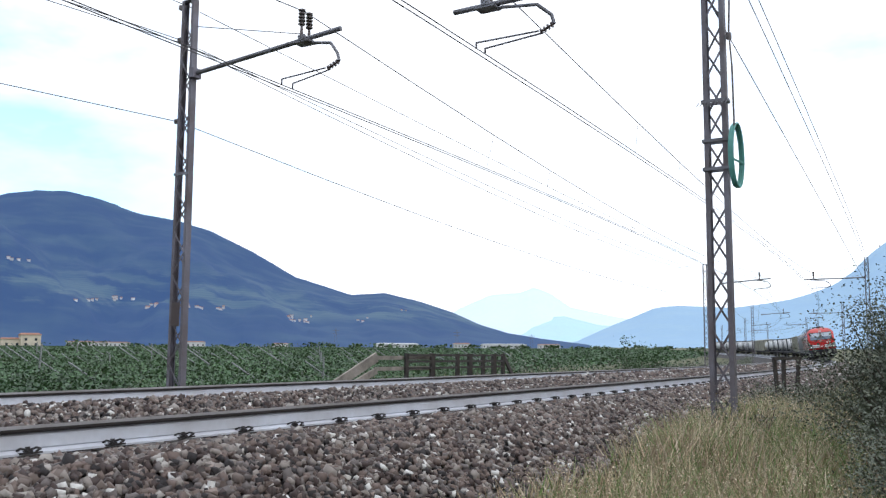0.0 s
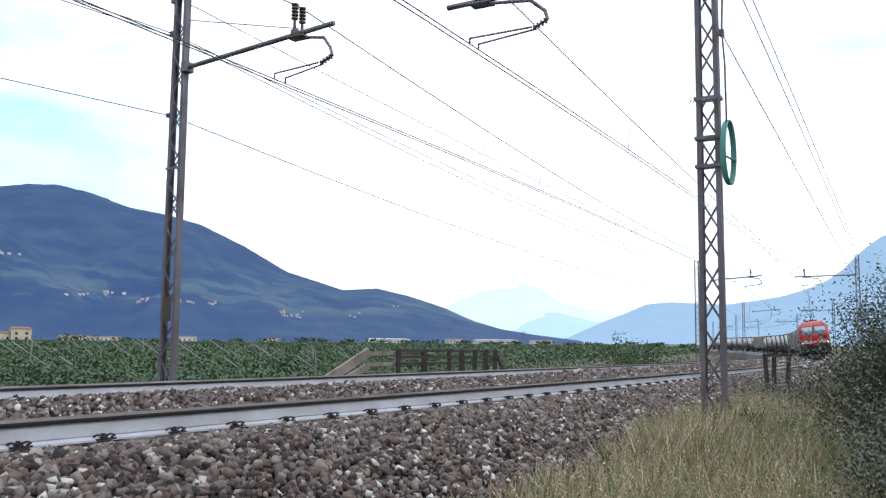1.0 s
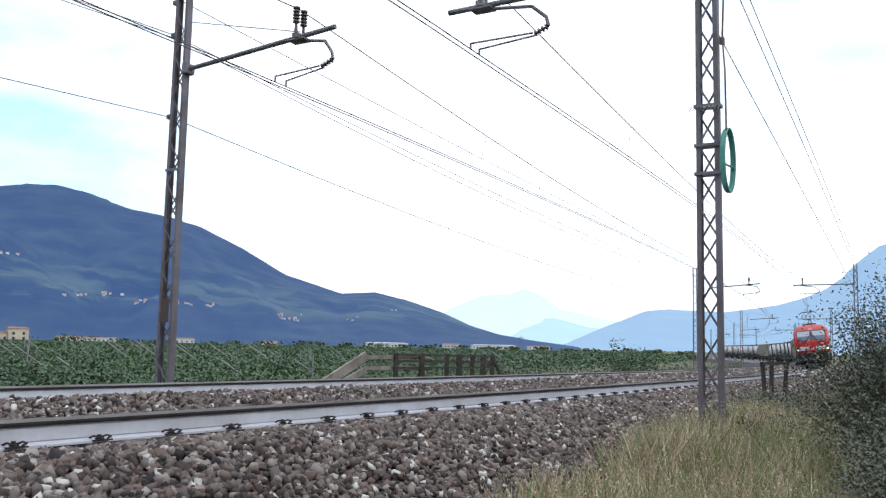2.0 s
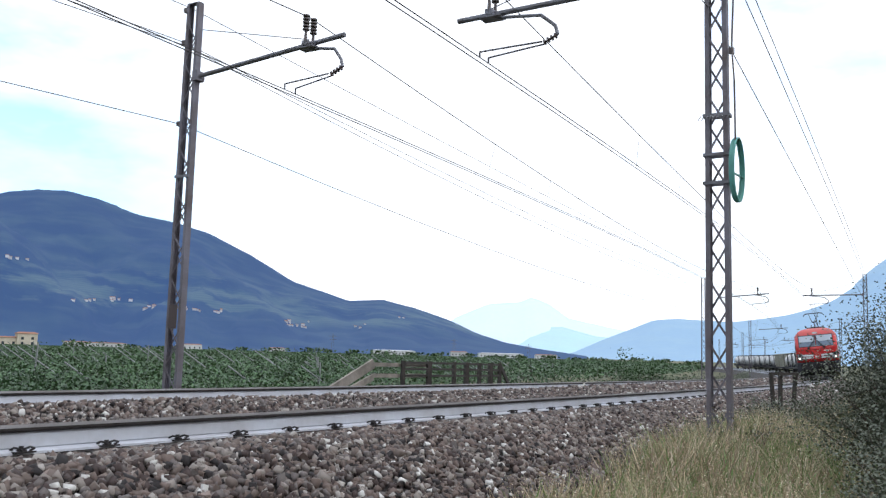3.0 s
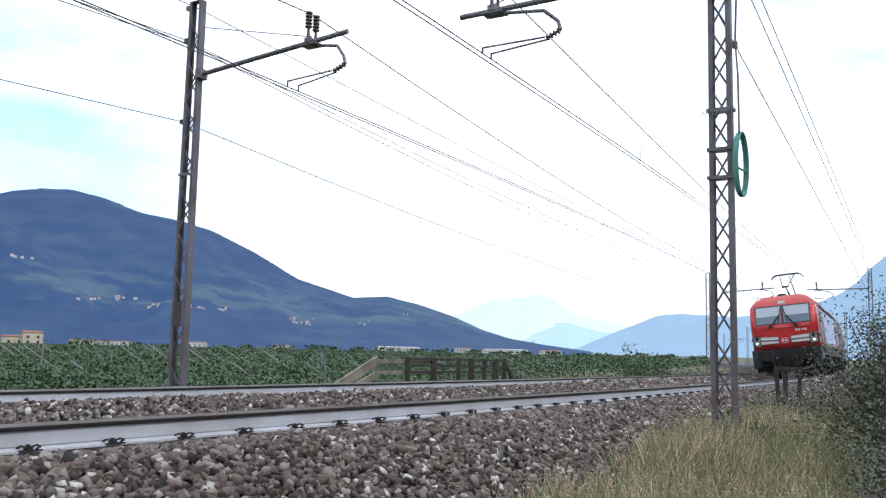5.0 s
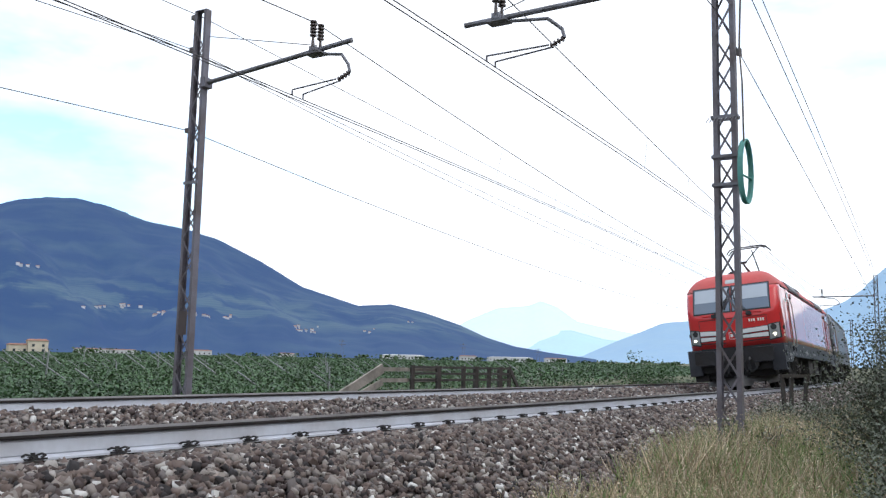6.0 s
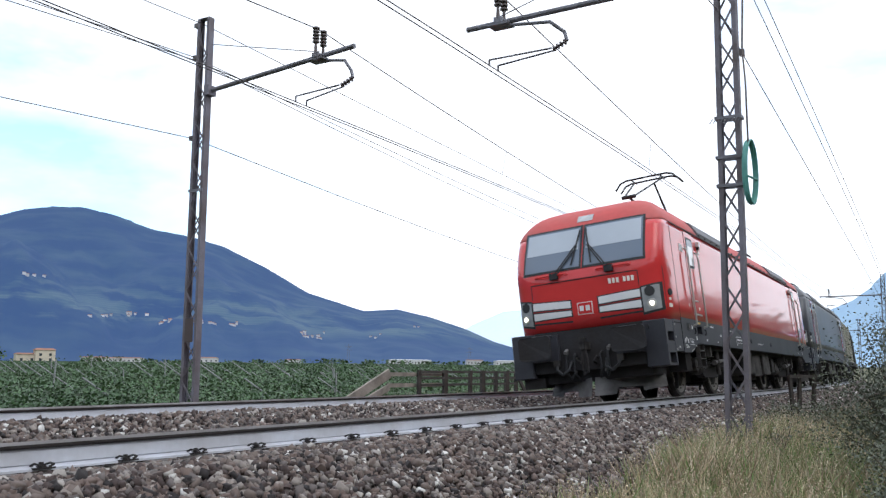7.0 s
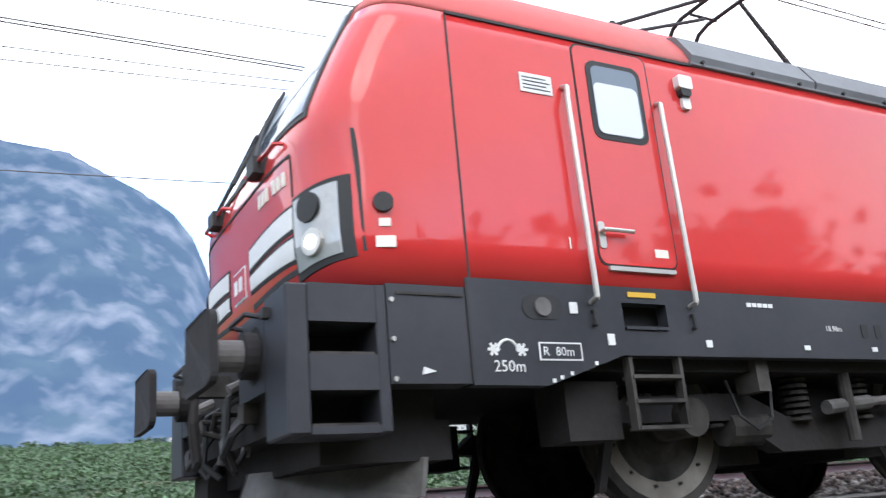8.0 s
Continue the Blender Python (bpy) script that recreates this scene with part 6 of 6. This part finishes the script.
def locomotive(label, paint, lit, full):
    loco = empty("locomotive", label, "locomotive", "locomotives")
    zs = [1.40, 1.7, 2.0, 2.2, 2.34, 2.40, 2.46, 2.6, 2.8, 3.0, 3.2, 3.31, 3.36, 3.42, 3.48, 3.55, 3.62, 3.7, 3.78, 3.84, 3.9, 3.94, 3.98, 4.01, 4.03]
    v, f = shell([z for z in zs if z <= 3.31])
    put("body", v, f, paint, loco, "", smooth=True)
    v, f = shell([z for z in zs if z >= 3.31])
    put("roof", v, f, M_REDROOF if lit else paint, loco, "dusty rounded roof", smooth=True)
    for side in (-1, 1):
        # the skirt leaves a foothold open under each cab door
        ends = ([(-1.93, 0.805), (-1.40, 0.80), (-0.79, 0.995), (-0.75, 0.995), (-0.75, 1.46), (-1.93, 1.46)],
                [(-0.75, 1.35), (-0.37, 1.35), (-0.37, 1.46), (-0.75, 1.46)], [(-0.75, 0.995), (-0.37, 0.995), (-0.37, 1.165), (-0.75, 1.165)])
        for edge in ends:
            flat_side("skirt", edge, side * 1.40, side * 1.503, M_GREY, loco, "dark grey skirt panel")
            flat_side("skirt", [(2 * MID - y, z) for y, z in edge], side * 1.40, side * 1.503, M_GREY, loco, "dark grey skirt panel")
        flat_side("skirt", [(-0.37, 0.995), (12.87, 0.995), (12.87, 1.46), (-0.37, 1.46)], side * 1.40, side * 1.503, M_GREY, loco, "dark grey skirt panel")
        flat_side("skirt_seam", rounded(-1.935, -1.92, 0.82, 1.45, 0.003), side * 1.49, side * 1.506, M_RUBBER, loco)
        # roof edge covers
        for y0, y1, h in ((0.30, 1.70, 0.0), (1.73, 3.35, 0.0), (9.15, 10.77, 0.0), (10.80, 12.2, 0.0)):
            bm = bmesh.new()
            prof = [(1.505, 3.32), (1.525, 3.40), (1.38, 3.64), (1.28, 3.68), (1.30, 3.32)]
            n = len(prof)
            va = [bm.verts.new((side * x, y0, z)) for x, z in prof] + [bm.verts.new((side * x, y1, z)) for x, z in prof]
            bm.faces.new(va[:n])
            bm.faces.new(va[n:][::-1])
            for i in range(n):
                bm.faces.new((va[i], va[i + n], va[(i + 1) % n + n], va[(i + 1) % n]))
            bmesh.ops.recalc_face_normals(bm, faces=bm.faces[:])
            part("roof_cover", bm, M_ROOF, loco, "dark roof edge cover")
        part("roof_gutter", rods(0.02, ((side * 1.505, 0.28, 3.325), (side * 1.505, 12.22, 3.325)), n=6), M_ROOF, loco)
        for y in np.arange(0.4, 12.2, 0.55):
            part("gutter_bolt", rods(0.016, ((side * 1.50, y, 3.345), (side * 1.54, y, 3.345)), n=6), M_RUBBER, loco)
        for y0, y1, z0, x in ((4.7, 5.5, 0.42, 1.36), (5.6, 6.6, 0.36, 1.32), (6.75, 7.7, 0.40, 1.36)):
            bm = boxes((side * 0.6, side * x, y0, y1, z0, 1.0))
            part("equipment_box", bm, M_BRAKE, loco, "dusty underfloor equipment box", bevel=0.02)
    part("underframe", boxes((-1.35, 1.35, -1.9, 14.4, 0.92, 1.40)), M_BLACK, loco)
    part("transformer", boxes((-0.9, 0.9, 4.5, 8.0, 0.3, 0.96)), M_BLACK, loco, "", bevel=0.04)
    wheels = []
    bogie(loco, 0.0, wheels)
    bogie(loco, 9.5, wheels)
    cab_end(loco, False, lit)
    cab_end(loco, True, False)
    for side in (-1, 1):
        cab_side(loco, side, False, full and side == 1)
        cab_side(loco, side, True, False)
    pantograph(loco, 2.0, lit, False)
    pantograph(loco, 11.2, False, True)
    return loco, wheels


loco_red, red_wheels = locomotive("red electric locomotive with a dark grey skirt and lit headlights", M_RED, True, True)
TRAIN.append((loco_red, 0.0, 1.5, 11.0, red_wheels, 0.625))


M_DARKPAINT = material("slate_grey_paint", (0.07, 0.073, 0.085), 0.45, 0, (0.05, 0.052, 0.058), 0.5, 0.3, 8, coat=0.15)
M_TANK = material("white_tank_shell", (0.62, 0.62, 0.62), 0.45, 0, (0.5, 0.49, 0.47), 0.8, 0.4, 8)
M_BOX = material("beige_container", (0.34, 0.33, 0.27), 0.6, 0, (0.27, 0.26, 0.21), 0.6, 0.4, 8)
loco_grey, grey_wheels = locomotive("slate grey electric locomotive coupled behind a red one", M_DARKPAINT, False, False)
TRAIN.append((loco_grey, 18.98, 1.5, 11.0, grey_wheels, 0.625))


def wagon(kind, label):
    """A container flat wagon, 18.5 m over buffers; the leading axle is at 0."""
    wg = empty("flat_wagon", label, "freight wagon", "wagons")
    part("frame", boxes((-1.35, 1.35, -1.6, 15.3, 0.95, 1.20), (-0.4, 0.4, -1.9, 15.6, 0.75, 0.95)), M_BLACK, wg)
    for y in (-2.05, 15.75):
        for x in (-0.87, 0.87):
            part("buffer", rods(0.16, ((x, y - 0.2, 1.03), (x, y + 0.2, 1.03)), n=12), M_BLACK, wg)
    wheels = []
    for y0 in (0.0, 11.9):
        for k in (0, 1):
            wheels.append((wheelset(wg, y0 + 1.8 * k, 0.46), y0 + 1.8 * k))
        for x in (-1, 1):
            flat_side("bogie_frame", [(y0 - 0.4, 0.42), (y0 - 0.3, 0.62), (y0 + 0.7, 0.80), (y0 + 1.1, 0.80), (y0 + 2.1, 0.62), (y0 + 2.2, 0.42), (y0 + 1.2, 0.40), (y0 + 0.6, 0.40)], x * 0.95, x * 1.08, M_BRAKE, wg)
    for y0 in (-1.3, 7.3):
        if kind == "tank":
            tank = part("tank", (lambda m: (rod(m, (0, y0 + 0.5, 2.38), (0, y0 + 6.9, 2.38), 1.12, 28), rod(m, (0, y0 + 0.22, 2.38), (0, y0 + 0.5, 2.38), 0.8, 28, 1.12), rod(m, (0, y0 + 6.9, 2.38), (0, y0 + 7.2, 2.38), 1.12, 28, 0.8), m)[3])(bmesh.new()), M_TANK, wg, "white tank shell")
            for y in (y0, y0 + 7.35):
                part("end_frame", rods(0.06, ((-1.2, y, 1.2), (-1.2, y, 3.6)), ((1.2, y, 1.2), (1.2, y, 3.6)), ((-1.2, y, 3.6), (1.2, y, 3.6)), ((-1.2, y, 1.25), (1.2, y, 1.25)), ((-1.2, y, 1.2), (1.2, y, 3.6))), M_GREY, wg)
            part("walkway", boxes((-0.3, 0.3, y0, y0 + 7.3, 3.55, 3.60)), M_GREY, wg)
        else:
            part("container", boxes((-1.22, 1.22, y0, y0 + 7.3, 1.21, 3.75)), M_BOX, wg, "beige swap body", bevel=0.04)
            for i in range(14):
                for x in (-1, 1):
                    part("rib", boxes((x * 1.22, x * 1.245, y0 + 0.3 + 0.5 * i, y0 + 0.42 + 0.5 * i, 1.3, 3.65)), M_BOX, wg)
    return wg, wheels


for i in range(9):
    wg, wheels = wagon("box" if i in (0, 4) else "tank", "flat wagon with beige swap bodies" if i in (0, 4) else "flat wagon with two white tank containers")
    TRAIN.append((wg, 37.96 - 0.9 + 18.1 * i, 0.9, 12.8, wheels, 0.46))


# ---------- the train's way ----------
def along(t):
    """Where the leading axle is at t seconds."""
    pts = WAY
    for (t0, s0), (t1, s1) in zip(pts, pts[1:]):
        if t <= t1:
            return s0 + (s1 - s0) * (t - t0) / (t1 - t0)
    return pts[-1][1]


WAY = [(0.0, 111.8), (2.5, 75.5), (4.5, 46.4), (6.5, 18.28), (7.0, 11.33), (7.5, 3.95), (7.7, 1.22), (8.0, -2.60)]


def riding(s, front, rear):
    """The pose of a vehicle whose leading axle is at s and whose two pivots lie front and rear behind it."""
    a, b = GROW @ at((s + front) / SIZE, 0), GROW @ at((s + rear) / SIZE, 0)
    yy = (b - a).normalized()
    x, y, th = centre((s + front) / SIZE)
    right = Vector((math.cos(th) * math.cos(CANT), -math.sin(th) * math.cos(CANT), math.sin(CANT)))
    xx = (right - yy * right.dot(yy)).normalized()
    m = Matrix((xx, yy, xx.cross(yy))).transposed().to_4x4()
    m.translation = a - yy * front + xx * (0.7525 * (SIZE - 1) + 0.03)
    return m


def motions():
    for ob, lag, front, rear, wheels, radius in TRAIN:
        walk(ob, [(t, riding(along(t) + lag, front, rear)) for t in [0.2 * i for i in range(41)]])
        for wheelset, y in wheels:
            rows = []
            for i in range(0, 241, 2):
                t = i / 30
                turn = math.degrees((along(t) - along(0)) / radius)
                rows.append((t, pose(0, y, radius, -turn, 0, 0)))
            walk(wheelset, rows)


motions()
